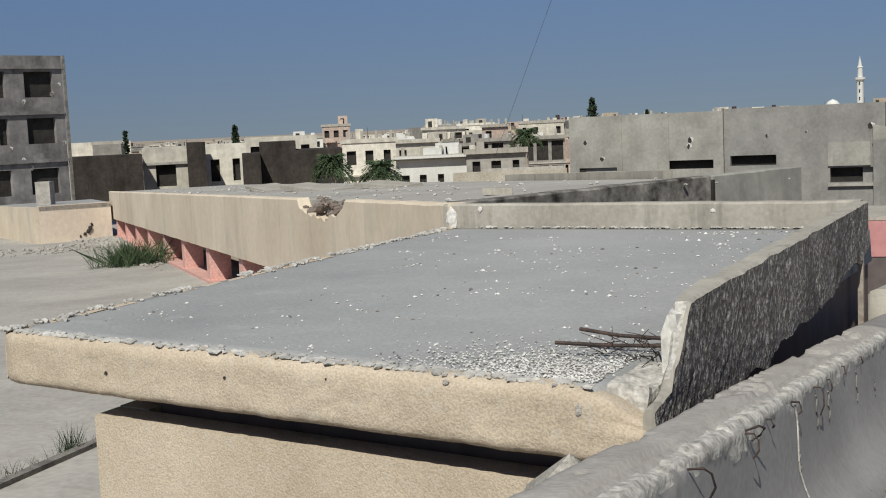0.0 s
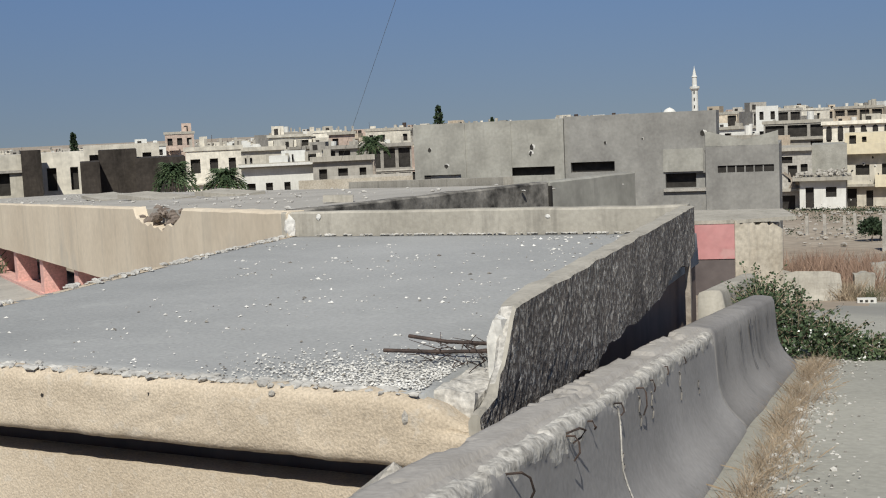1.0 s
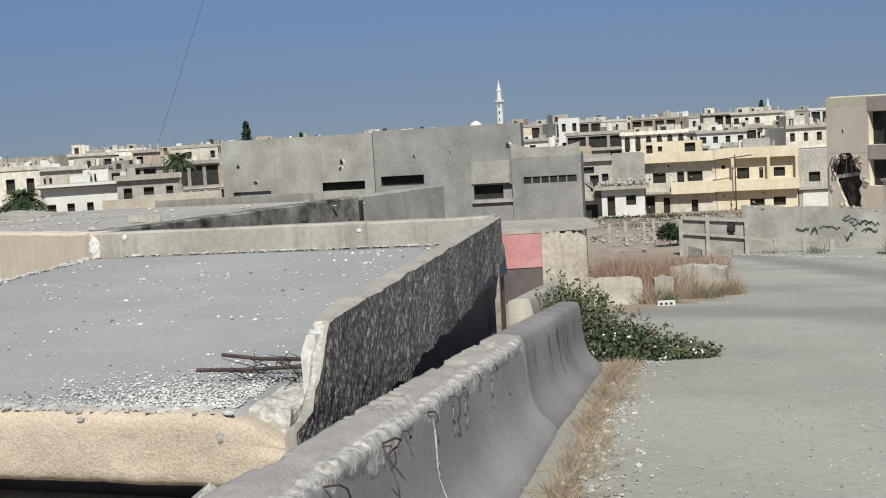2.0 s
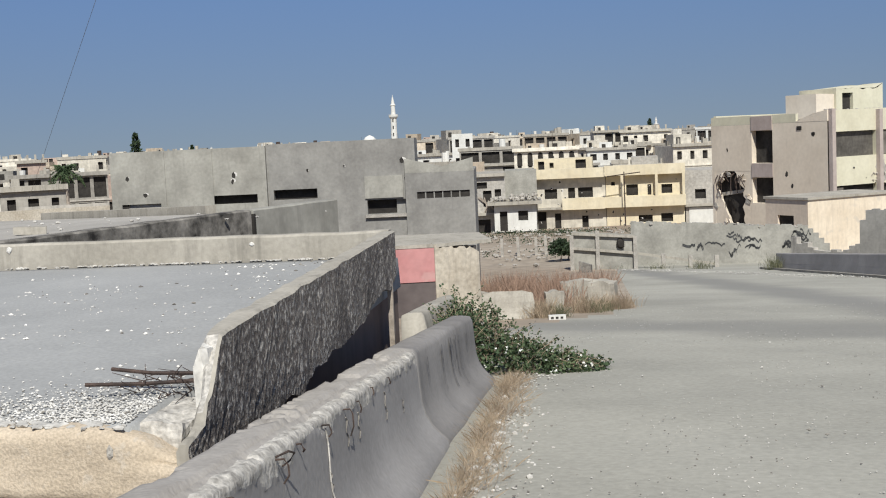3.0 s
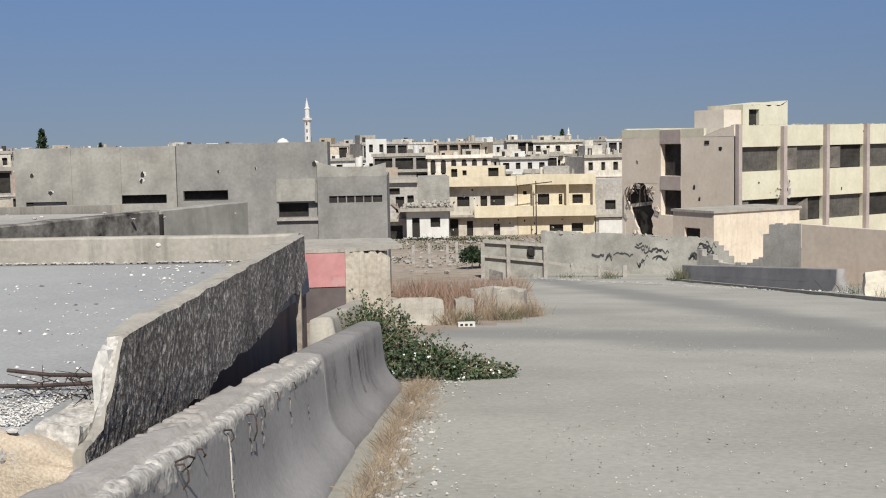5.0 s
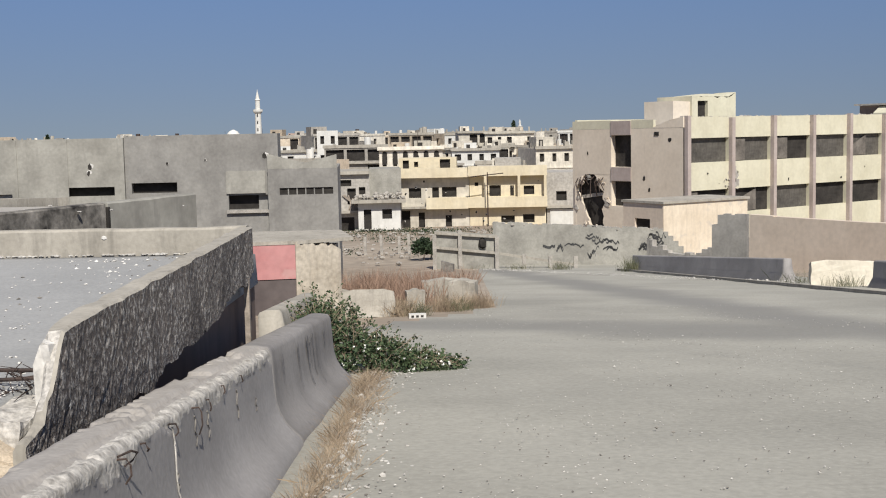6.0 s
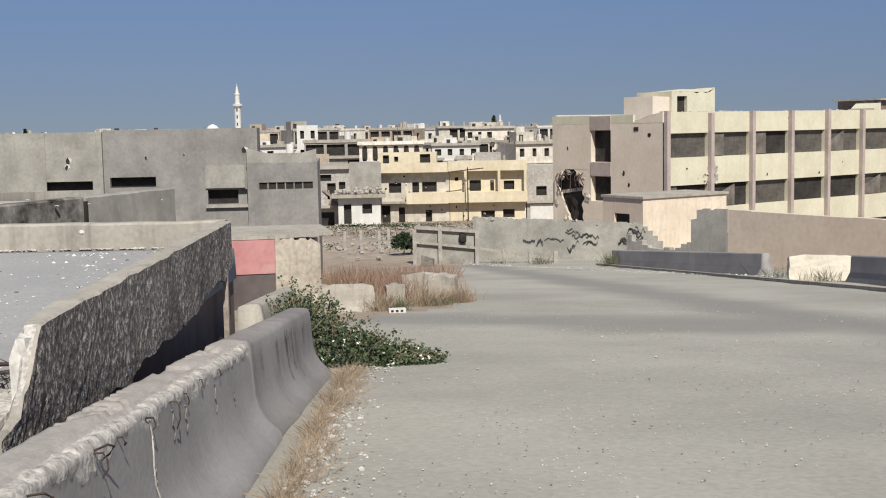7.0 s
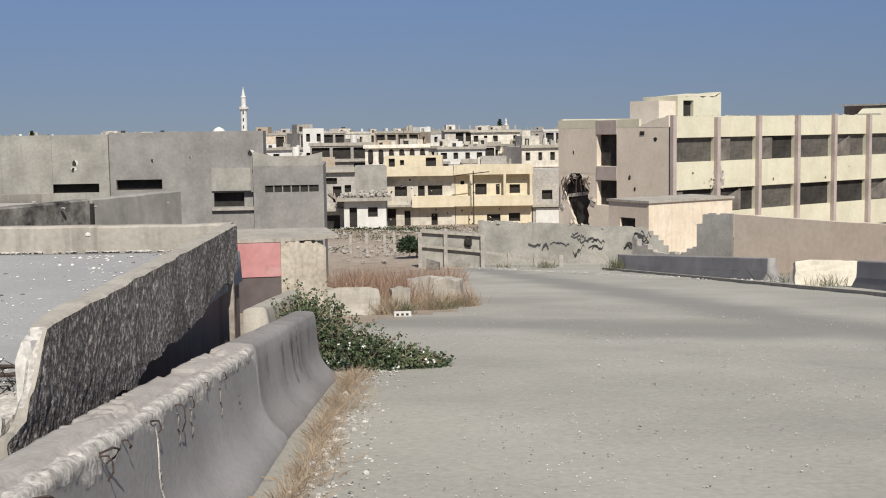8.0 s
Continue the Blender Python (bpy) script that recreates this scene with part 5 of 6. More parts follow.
def ragged_wall(name, p, q, top, base, th, material, label, steps=24, rag=0.15, drop=None):
    """A wall with a broken, stepped top edge."""
    e = thing(name, pose(0, 0, 0), label, "wall")
    bm = bmesh.new()
    rnd = random.Random(name + str(p[0]))
    P, Q = Vector(p), Vector(q)
    for i in range(steps):
        a, b = P.lerp(Q, i / steps), P.lerp(Q, (i + 1) / steps)
        t = (i + 0.5) / steps
        z = top(t) - rnd.choice((0, 0, 0, 0.5, 1)) * rag
        wallstrip(a, b, th, base, z, bm)
    part("masonry", bm, material, e)
    return e


graf = ragged_wall("grey_boundary_wall", (1.35, 64.8), (11.9, 63.4), lambda t: -3.45 - 0.5 * t if t < 0.86 else -4.0 - (t - 0.86) * 11, -7.5, 0.3, M_GREY, "shell-holed grey boundary wall with black scrawls", 40, 0.1)
gd = (Vector((11.9, 63.4)) - Vector((1.35, 64.8))).normalized()
def scrawl(bm, s, z, w, h, rnd):
    """One wandering stroke of paint, as a flat ribbon on the wall's face."""
    n = 8
    wd = rnd.uniform(0.035, 0.075)
    pts = [(s + w * k / n, z + h * (0.5 * math.sin(k * rnd.uniform(0.6, 1.0) + s * 3) + rnd.uniform(-0.25, 0.25))) for k in range(n + 1)]
    row = []
    for x, zz in pts:
        q = Vector((1.35, 64.8)) + gd * x
        row.append((bm.verts.new((q.x, q.y - 0.012, zz - wd)), bm.verts.new((q.x, q.y - 0.012, zz + wd))))
    for a, c in zip(row, row[1:]):
        bm.faces.new((a[0], c[0], c[1], a[1]))


for s0, s1, z0, z1, n in ((2.6, 4.6, -4.95, -4.7, 5), (4.8, 6.6, -5.0, -4.2, 9), (7.6, 9.2, -5.0, -4.2, 13), (5.0, 5.6, -5.35, -5.1, 3)):
    for k in range(n):
        pb = bmesh.new()
        scrawl(pb, fr.uniform(s0, s1 - 0.4), fr.uniform(z0, z1), fr.uniform(0.25, 0.8), fr.uniform(0.1, 0.35), fr)
        part("paint_scrawl", pb, M_PAINT_BLACK, graf)
hb = bmesh.new()
for i in range(130):
    q = Vector((1.35, 64.8)) + gd * fr.uniform(0, 8.9)
    chunk(hb, (q.x, q.y + fr.uniform(0, 1.5), -3.55 - 0.05 * fr.random() - (q.x - 1.35) * 0.05), fr.uniform(0.04, 0.16), fr, 0.6)
part("rubble_cap", hb, M_CONC_LIGHT, graf, "pale rubble on the wall's top")
ragged_wall("grey_block_wall", (11.0, 54.5), (12.35, 53.6), lambda t: -2.5 - (0.5 if t < 0.2 else 0), -6.0, 0.3, M_GREY_D, "bare grey blockwork panel", 6, 0.06)
ragged_wall("brown_boundary_wall", (11.95, 51.4), (18.9, 40.4), lambda t: -2.35, -5.2, 0.3, M_BROWNWALL, "long brownish rendered boundary wall", 10, 0.02)
ragged_wall("broken_low_wall", (9.3, 62.5), (11.9, 58.5), lambda t: -5.0 + 1.4 * abs(t - 0.5), -7.0, 0.3, M_BLOCKWORK, "broken stub of blockwork wall", 12, 0.2)

# barriers on the far side of the road
barrier_unit("crash_barrier", pose(10.05, 38.0, road_z(0, 38.0), TILT, 0, 9.0), 16.2, 0.72, False, "long dark-sided concrete barrier on the far road edge", M_BARRIER, 31.0)
block(10.5, 33.7, 2.05, 0.42, 0.74, -8, -13, "chipped cream concrete block tipped back by the kerb", M_SLAB)
barrier_unit("crash_barrier", pose(11.3, 22.5, road_z(0, 22.5), TILT, 0, 2.0), 10.0, 0.72, False, "grey concrete barrier near the brown wall", M_BARRIER, 35.0)
kb = wallstrip((10.1, 24.0), (6.9, 55.0), 0.14, lambda x, y: road_z(x, y) - 0.1, lambda x, y: road_z(x, y) + 0.09)
tagged(part("kerb", kb, M_CONC), "chipped concrete kerb along the far road edge", "kerb", kind="structure")
gb = bmesh.new()
for x, y, h, n in ((7.2, 53.0, 0.7, 90), (4.4, 58.5, 0.5, 60), (10.3, 33.4, 0.45, 60), (10.0, 36.7, 0.4, 40), (2.5, 61.0, 0.4, 50), (0.6, 63.0, 0.5, 50)):
    for k in range(n):
        blades(gb, (x + fr.gauss(0, 0.25), y + fr.gauss(0, 0.3), road_z(x, y)), 3, h * fr.uniform(0.6, 1.1), 0.08, fr, 0.4)
tagged(part("roadside_tufts", gb, M_OLIVE), "dull green tufts along the far kerb", "weeds", kind="stuff")
spots = []
for i in range(620):
    t = fr.random()
    x, y = 9.5 - 9.0 * t + fr.gauss(0, 0.35), 37 + 26 * t + fr.gauss(0, 0.6)
    spots.append((x, y, road_z(x, y) + 0.015, fr.uniform(0.012, 0.04) * (2.0 if fr.random() < 0.06 else 1)))
grit("kerbside_rubble", spots, M_STONE, fr, "pale rubble along the far road edge", "rubble")

# concrete post-and-rail fence
fence = thing("concrete_fence", pose(0, 0, 0), "concrete post and rail fence falling along the slope", "fence")
FP = ((-1.75, 62.6, 1.85), (-0.42, 62.6, 2.05), (1.5, 62.5, 1.7), (2.9, 62.3, 0.75), (4.25, 62.2, 0.65), (5.55, 62.1, 0.6))
for x, y, h in FP:
    part("post", boxes((x - 0.1, x + 0.1, y - 0.1, y + 0.1, road_z(x, y) - 0.2, road_z(x, y) + h)), M_CONC_LIGHT, fence)


def rail(a, b, za, zb, name="rail", h=0.13):
    part(name, prism([(a[0], a[1] - 0.05), (b[0], b[1] - 0.05), (b[0], b[1] + 0.05), (a[0], a[1] + 0.05)], lambda x, y: za + (zb - za) * (x - a[0]) / (b[0] - a[0]) - h, lambda x, y: za + (zb - za) * (x - a[0]) / (b[0] - a[0])), M_CONC, fence)


rail((-1.75, 62.6), (1.5, 62.5), -3.75, -4.0)
rail((-1.75, 62.6), (1.5, 62.5), -4.5, -4.85)
rail((1.5, 62.5), (5.55, 62.1), -4.85, -5.5)
part("panel", prism([(-1.7, 62.72), (1.5, 62.62), (1.5, 62.7), (-1.7, 62.8)], -6.2, lambda x, y: -3.7 - (x + 1.75) * 0.08), M_GREY, fence, "grey infill panel")
hb = bmesh.new()
chunk(hb, (0.75, 62.6, -4.4), 0.26, fr, 1.2)
part("shell_hole", hb, M_DARK, fence)

for i, (x, h) in enumerate(((-6.45, 1.15), (-5.45, 1.2), (-4.35, 1.1), (-3.75, 1.2), (-3.3, 0.9))):
    o = part("fence_post", boxes((-0.09, 0.09, -0.09, 0.09, -0.4, h)), M_CONC_LIGHT)
    o.matrix_basis = pose(x, 75.3 + 0.5 * i, ground_z(x, 75.3 + 0.5 * i) + 0.02, 0, fr.uniform(-2, 2))
    tagged(o, "bare pale concrete fence post on open ground", "post", "posts on the open ground")
hb, sb2 = bmesh.new(), bmesh.new()
for i in range(900):
    x, y = fr.uniform(-13, 3), fr.uniform(66, 112)
    if n3(x * 0.3, y * 0.3, 1) > -0.1:
        chunk(hb, (x, y, ground_z(x, y) + 0.1), fr.uniform(0.05, 0.22), fr, 0.5)
tagged(part("field_rubble", hb, M_CONC_LIGHT), "rubble strewn over open ground before the houses", "rubble", kind="stuff")
for i in range(110):
    x, y = fr.uniform(-13, 4), 109 - abs(fr.gauss(0, 5)) if i < 80 else fr.uniform(70, 100)
    for k in range(22):
        leaf(sb2, (x + fr.gauss(0, 0.5), y + fr.gauss(0, 0.5), ground_z(x, y) + abs(fr.gauss(0.08, 0.1))), 0.14, fr)
tagged(part("field_scrub", sb2, M_LEAF_DARK), "low dull scrub on the open ground", "scrub", kind="stuff")
for x, y, r in ((-2.6, 70, 0.7), (-2.2, 71, 0.5)):
    sh = thing("round_shrub", pose(x, y, ground_z(x, y)), "olive-green shrub beside the fence", "shrub", "shrubs on the open ground")
    lb = bmesh.new()
    for i in range(900):
        a, b_, k = fr.uniform(0, math.tau), math.acos(fr.uniform(-0.2, 1)), fr.uniform(0.6, 1.1)
        leaf(lb, (r * k * math.sin(b_) * math.cos(a), r * k * math.sin(b_) * math.sin(a), max(0, r * 0.8 + r * k * math.cos(b_))), 0.16, fr)
    part("leaves", lb, M_LEAF_DARK, sh)
    tb = bmesh.new()
    tube(tb, [(0, 0, -0.1), (0.05, 0, r * 0.6), (0.2, 0.1, r * 1.2)], 0.06, 0.02)
    part("trunk", tb, M_WOOD, sh)
# ---- row of damaged houses ----
def slab_part(name, e, x0, x1, y0, y1, z0, z1, material, label=""):
    return part(name, boxes((x0, x1, y0, y1, z0, z1)), material, e, label)


ya = thing("yellow_balcony_house", pose(-6.6, 115.4, -8.2, 0, 0, -1), "shell-marked yellow house with a walled balcony", "house", "damaged houses in a row")
yc = [(1.1, 2.3, 3.4, 4.35), (3.35, 4.0, 3.4, 4.4), (4.3, 5.7, 3.45, 4.4), (0.3, 1.2, 0.0, 2.2), (2.0, 2.6, 0.4, 2.0), (4.6, 5.2, 0.2, 1.7)]
part("wall", shell(6.9, 9, 5.45, yc), M_TOWN_A, ya, "off-white shelled front wall")
for c in yc:
    opening(ya, *c, 0.29)
slab_part("roof_band", ya, -0.1, 6.8, -0.9, 0.2, 5.35, 6.25, M_YELLOW, "yellow parapet band")
slab_part("balcony", ya, 2.8, 6.8, -0.9, -0.003, 2.35, 3.4, M_YELLOW, "yellow walled balcony")
slab_part("floor_slab", ya, -0.2, 2.8, -0.7, -0.003, 2.4, 2.6, M_CONC)
rc = [(0.4, 1.0, 0.1, 1.55), (1.5, 1.9, 0.9, 1.4), (4.0, 5.0, 0.3, 1.6)]
rm = shell(5.6, 4, 1.75, rc)
rm.transform(Matrix.Translation((0.1, 1.2, 5.45)))
part("roof_room", rm, M_YELLOW, ya)
for c in rc:
    opening(ya, c[0] + 0.1, c[1] + 0.1, c[2] + 5.45, c[3] + 5.45, 1.49)
bullet_holes(ya, [(fr.uniform(0, 6.8), fr.uniform(1, 5), fr.uniform(0.06, 0.14)) for _ in range(14)], fr)
yb = thing("yellow_balcony_house", pose(0.35, 115.3, -8.15, 0, 0, -1), "cream-yellow house with a long upper balcony", "house", "damaged houses in a row")
yc = [(1.9, 3.0, 3.4, 4.45), (3.9, 4.25, 3.4, 4.4), (5.2, 6.2, 3.5, 4.35), (0.5, 0.85, 4.4, 4.75), (3.0, 4.3, 0.8, 1.5), (5.1, 6.2, 0.8, 1.6)]
part("wall", shell(7.3, 9, 5.4, yc), M_YELLOW, yb)
for c in yc:
    opening(yb, *c, 0.29)
slab_part("roof_band", yb, -0.1, 7.4, -0.8, 0.2, 5.35, 6.3, M_YELLOW)
slab_part("balcony", yb, -0.2, 7.4, -0.85, -0.003, 2.35, 3.35, M_YELLOW)
for x in (1.4, 4.6, 7.1):
    slab_part("column", yb, x, x + 0.25, -0.8, -0.55, 3.35, 5.35, M_YELLOW)
slab_part("water_tank_wall", yb, 2.5, 5.0, 2, 5, 5.4, 7.0, M_BLOCKWORK)
bullet_holes(yb, [(fr.uniform(0, 7.2), fr.uniform(0.5, 5), fr.uniform(0.06, 0.13)) for _ in range(12)], fr)
ygc = [(0.9, 1.9, 3.2, 4.1), (1.0, 2.5, 0.8, 1.5)]
yg = house("plain_grey_house", pose(7.75, 115.2, -8.5, 0, 0, -1), 3.2, 8, 5.9, ygc, M_BLOCKWORK, "plain grey-beige two-storey house", "house", group="damaged houses in a row")
slab_part("floor_slab", yg, -0.1, 3.3, -0.4, -0.003, 2.5, 2.75, M_CONC)
slab_part("white_base", yg, 0.3, 3.0, -0.12, -0.003, 0.2, 2.4, M_WHITE)
ru = thing("gutted_house", pose(-11.9, 112, -8.4, 0, 0, 5), "gutted two-storey house with collapsed floors", "house", "damaged houses in a row")
ruc = [(0.1, 1.4, 0.0, 2.1), (0.8, 1.6, 3.3, 4.8), (1.9, 2.5, 4.2, 4.9), (0.1, 1.2, 5.0, 5.6)]
part("wall", shell(2.9, 8, 6.1, ruc), M_BLOCKWORK, ru)
for c in ruc:
    opening(ru, *c, 0.29)
slab_part("floor_slab", ru, -0.3, 3.2, -0.6, -0.003, 2.5, 2.75, M_CONC)
slab_part("roof_slab", ru, -0.3, 2.9, -0.4, 8, 6.11, 6.4, M_CONC)
for i in range(9):
    tb = bmesh.new()
    tube(tb, [(fr.uniform(0.2, 2.6), -0.3, 2.7), (fr.uniform(0.2, 2.6), -0.1, fr.uniform(3.2, 4.6))], 0.07, sides=4)
    part("fallen_beam", tb, M_WOOD, ru)
gw = house("grey_gable_house", pose(-9.1, 113.2, -8.45, 0, 0, 4), 3.0, 6, 6.6, [], M_GREY, "blank grey side wall of a ruined house", "house", group="damaged houses in a row")
wg = house("white_shop_front", pose(-9.95, 110.2, -7.4, 0, 0, 4), 3.9, 3, 2.5, [(0.5, 1.2, 0.0, 1.9), (2.2, 3.1, 1.0, 1.9)], M_WHITE, "white-painted ground-floor shop front", "shop", group="damaged houses in a row")
slab_part("canopy", wg, -0.6, 4.4, -0.7, 3, 2.51, 2.8, M_CONC)
hb = bmesh.new()
for i in range(90):
    chunk(hb, (fr.uniform(-0.4, 4.2), fr.uniform(-0.5, 2.5), 2.85 + abs(fr.gauss(0, 0.25))), fr.uniform(0.1, 0.3), fr, 0.7)
tagged(part("debris", hb, M_CONC_LIGHT, wg, "heaped debris"), kind="stuff")
pole = thing("power_pole", pose(2.05, 113.5, -8.5), "thin dark power pole with a cross arm", "pole")
tb = bmesh.new()
tube(tb, [(0, 0, 0), (0, 0, 6.1)], 0.07, 0.05, 6)
part("shaft", tb, M_RUST, pole)
tb = bmesh.new()
tube(tb, [(-1.6, 0, 5.7), (1.5, 0, 6.0)], 0.05, sides=5)
part("cross_arm", tb, M_RUST, pole)


# ---- town ----
def low_house(name, m, w, d, h, label, material, cols=3, storeys=1, group="", rnd=None, extra=True, bays=False, category="house"):
    """A flat-roofed house: openings by storey, roof edge, stair head, tank or bare columns."""
    rnd = rnd or fr
    sh_ = h / storeys
    cells = []
    for k in range(storeys):
        big = bays or (rnd is not fr and rnd.random() < 0.5)
        for j in range(cols):
            cw = w / cols
            if rnd.random() < 0.82:
                if big:
                    cells.append((j * cw + 0.25, (j + 1) * cw - 0.25, k * sh_ + 0.3, k * sh_ + sh_ - 0.45))
                else:
                    a = rnd.uniform(0.22, 0.34)
                    cells.append((j * cw + cw * a, (j + 1) * cw - cw * a, k * sh_ + sh_ * 0.3, k * sh_ + sh_ * 0.72))
    side = [(d * 0.3, d * 0.55, k * sh_ + sh_ * 0.3, k * sh_ + sh_ * 0.7) for k in range(storeys)]
    e = house(name, m, w, d, h, cells, material, label, category, side=side, group=group, depth=0.5)
    if not extra:
        return e
    for k in range(1, storeys + 1):
        part("floor_edge", boxes((-0.25, w + 0.25, -0.5 if rnd.random() < 0.5 else -0.15, 0.2, k * sh_ - 0.18, k * sh_ + (0.02 if k < storeys else 0.35))), material if rnd.random() < 0.6 else M_CONC, e)
    for k in range(storeys):
        if rnd.random() < 0.5:
            x = rnd.uniform(0, w * 0.5)
            x1, z = x + rnd.uniform(1.8, max(2.0, w * 0.45)), k * sh_ + (0.05 if k else 0.4)
            part("balcony", boxes((x, x1, -1.1, -0.52, z, z + 0.85)), material if rnd.random() < 0.7 else M_CONC, e)
    for k in range(rnd.choice((0, 1, 2, 3))):
        x, y, q = rnd.uniform(0.3, w - 1.2), rnd.uniform(0.5, d * 0.6), rnd.uniform(0.4, 1.1)
        part("roof_box", boxes((x, x + q, y, y + q, h, h + q * rnd.uniform(0.7, 1.6))), rnd.choice((M_WHITE, M_CONC, M_STONE_D, material)), e)
    if rnd.random() < 0.3:
        ml = bmesh.new()
        x = rnd.uniform(0.5, w - 0.5)
        tube(ml, [(x, d * 0.3, h), (x, d * 0.3, h + rnd.uniform(1.5, 3.0))], 0.06, 0.03, 4)
        part("roof_mast", ml, M_RUST, e)
    if rnd.random() < 0.55:
        x = rnd.uniform(0, w * 0.6)
        x1, hh = x + rnd.uniform(2, w * 0.35), rnd.uniform(1.1, 2.1)
        sh_m = part("stair_head", boxes((x, x1, d * 0.3, d * 0.7, h, h + hh)), material, e)
        part("doorway", boxes((x + 0.5, x + 1.3, d * 0.3 - 0.04, d * 0.3 + 0.01, h + 0.02, h + hh * 0.75)), M_DARK, sh_m)
    if rnd.random() < 0.35:
        tk = bmesh.new()
        tube(tk, [(w * 0.7, d * 0.4, h + 0.3), (w * 0.7, d * 0.4, h + 1.6)], 0.55, sides=10)
        part("water_tank", tk, rnd.choice((M_WHITE, M_RUST, M_CONC)), e)
    if rnd.random() < 0.3:
        for j in range(4):
            part("bare_column", boxes((w * (0.08 + 0.27 * j), w * (0.08 + 0.27 * j) + 0.35, 0.2, 0.55, h, h + 1.3)), M_CONC, e)
    return e


GZ = -8.5
lbh = thing("shelled_apartment_block", pose(-59.12, 37.6, GZ, 0, 0, 72), "grey shelled three-storey block with empty windows", "building")
lw_, lhh = 15.4, 14.97
lc = []
for k, z in enumerate((12.55, 9.85, 6.9, 3.6)):
    for j in range(5):
        lc.append((lw_ - 2.35 - 2.9 * j, lw_ - 0.6 - 2.9 * j, z, z + 1.5))
part("wall", shell(lw_, 9, lhh, lc), M_DARK_SHELLED, lbh)
for c in lc:
    opening(lbh, *c, 0.29)
for z in (14.2, 11.55, 8.75):
    part("floor_edge", boxes((-0.1, lw_ + 0.2, -0.15, -0.003, z, z + 0.2)), M_DARK_SHELLED, lbh)
part("drain_pipe", boxes((lw_ + 0.02, lw_ + 0.18, -0.16, 0.0, 0, lhh)), M_STONE_D, lbh)
bullet_holes(lbh, [(fr.uniform(6, lw_), fr.uniform(6.5, 14), fr.uniform(0.08, 0.25)) for _ in range(16)], fr, M_STONE_D)
for i in range(5):
    part("window_bar", boxes((lw_ - 5.1 + 0.25 * i, lw_ - 5.03 + 0.25 * i, 0.1, 0.15, 9.85, 11.25)), M_WHITE, lbh)

low_house("pale_walled_house", pose(-90.7, 86.9, GZ, 0, 0, 44.9), 6.2, 6, 9.75, "pale sand-coloured house beyond a dark yard wall", M_TOWN_A, 2, 2, extra=False)
slab_part("roof_room", low_house("shaded_house", pose(-86.2, 85.9, GZ, 0, 0, 44.1), 2.7, 5, 9.5, "shaded grey house beside a pale one", M_TOWN_C, 1, 2, extra=False), -0.1, 2.8, 0.3, 4, 9.5, 9.8, M_CONC)
low_house("brown_walled_house", pose(-68.9, 66.2, GZ, 0, 0, 44.6), 5.4, 6, 8.7, "house behind the flat roofs, its walls coloured dark for shade", M_SHADED_WALL, 0, 2, extra=False)
yw = low_house("pale_walled_house", pose(-68.5, 73.7, GZ, 0, 0, 42), 3.6, 7, 9.1, "pale plastered house above a block-walled yard", M_TOWN_A, 1, 2, extra=False)
slab_part("wall_coping", yw, -0.1, 3.7, -0.25, -0.003, 7.7, 7.9, M_CONC_LIGHT)
low_house("sooty_house", pose(-65.2, 75.3, GZ, 0, 0, 40.6), 1.5, 5, 9.4, "small gable wall coloured dark for shade", M_SHADED_WALL, 0, 2, extra=False)
low_house("pale_walled_house", pose(-68.0, 80.7, GZ, 0, 0, 39.3), 3.6, 7, 9.1, "pale yard wall and house beyond the roofs", M_TOWN_A, 2, 2, extra=False)
low_house("pale_walled_house", pose(-73.4, 93.2, GZ, 0, 0, 36.6), 7.0, 7, 9.5, "pale house with a broad upper window", M_TOWN_A, 3, 3, extra=False)
low_house("scorched_house", pose(-56.2, 71.0, GZ, 0, 0, 38), 1.35, 6, 8.4, "low end of a stepped house coloured dark for shade", M_SHADED_WALL, 0, 2, extra=False)
low_house("scorched_house", pose(-56.4, 73.4, GZ, 0, 0, 36.8), 2.75, 6, 9.2, "stair tower of a house coloured dark for shade", M_SHADED_WALL, 0, 2, extra=False)
low_house("scorched_house", pose(-53.2, 73.4, GZ, 0, 0, 34.9), 3.6, 8, 8.5, "house front coloured dark for shade, with empty doorways", M_SHADED_WALL, 3, 2, extra=False)
low_house("sand_house", pose(-83.5, 125.3, GZ, 0, 0, 32.4), 6.7, 8, 8.3, "sand-coloured house with open upper bays", M_TOWN_A, 3, 2)
vl = low_house("white_villa", pose(-67.6, 111.8, GZ, 0, 0, 29.5), 7.7, 8, 6.4, "white single-house front with dark windows", M_WHITE, 4, 1)
slab_part("flat_canopy", vl, -0.3, 8.0, -0.9, 4, 6.4, 6.65, M_WHITE)
slab_part("gable_room", vl, 3.0, 5.0, -0.4, 3, 6.66, 7.45, M_WHITE)
low_house("sand_villa", pose(-85.7, 141.8, GZ, 0, 0, 30.1), 5.9, 8, 7.8, "sand plastered villa with broken windows", M_TOWN_A, 3, 2)
low_house("shaded_house", pose(-58.6, 111.1, GZ, 0, 0, 26.4), 6.2, 6, 6.9, "grey block house with a shadowed lean-to", M_TOWN_C, 3, 2)
yw = low_house("long_yard_wall", pose(-28.9, 53.3, GZ, 0, 0, 25.8), 5.7, 0.4, 7.45, "long pale cracked yard wall beside the grey building", M_CONC_BEIGE, 0, 1, extra=False, category="wall")
low_house("open_frame_building", pose(-83.0, 160.4, GZ, 0, 0, 25), 13.4, 9, 7.3, "bare concrete frame with open bays", M_TOWN_C, 6, 2, bays=True)
low_house("leaning_wall_house", pose(-47.2, 93.0, GZ, 0, 0, 26), 6.6, 6, 5.6, "grey block house with a shadowed side", M_TOWN_C, 2, 1)
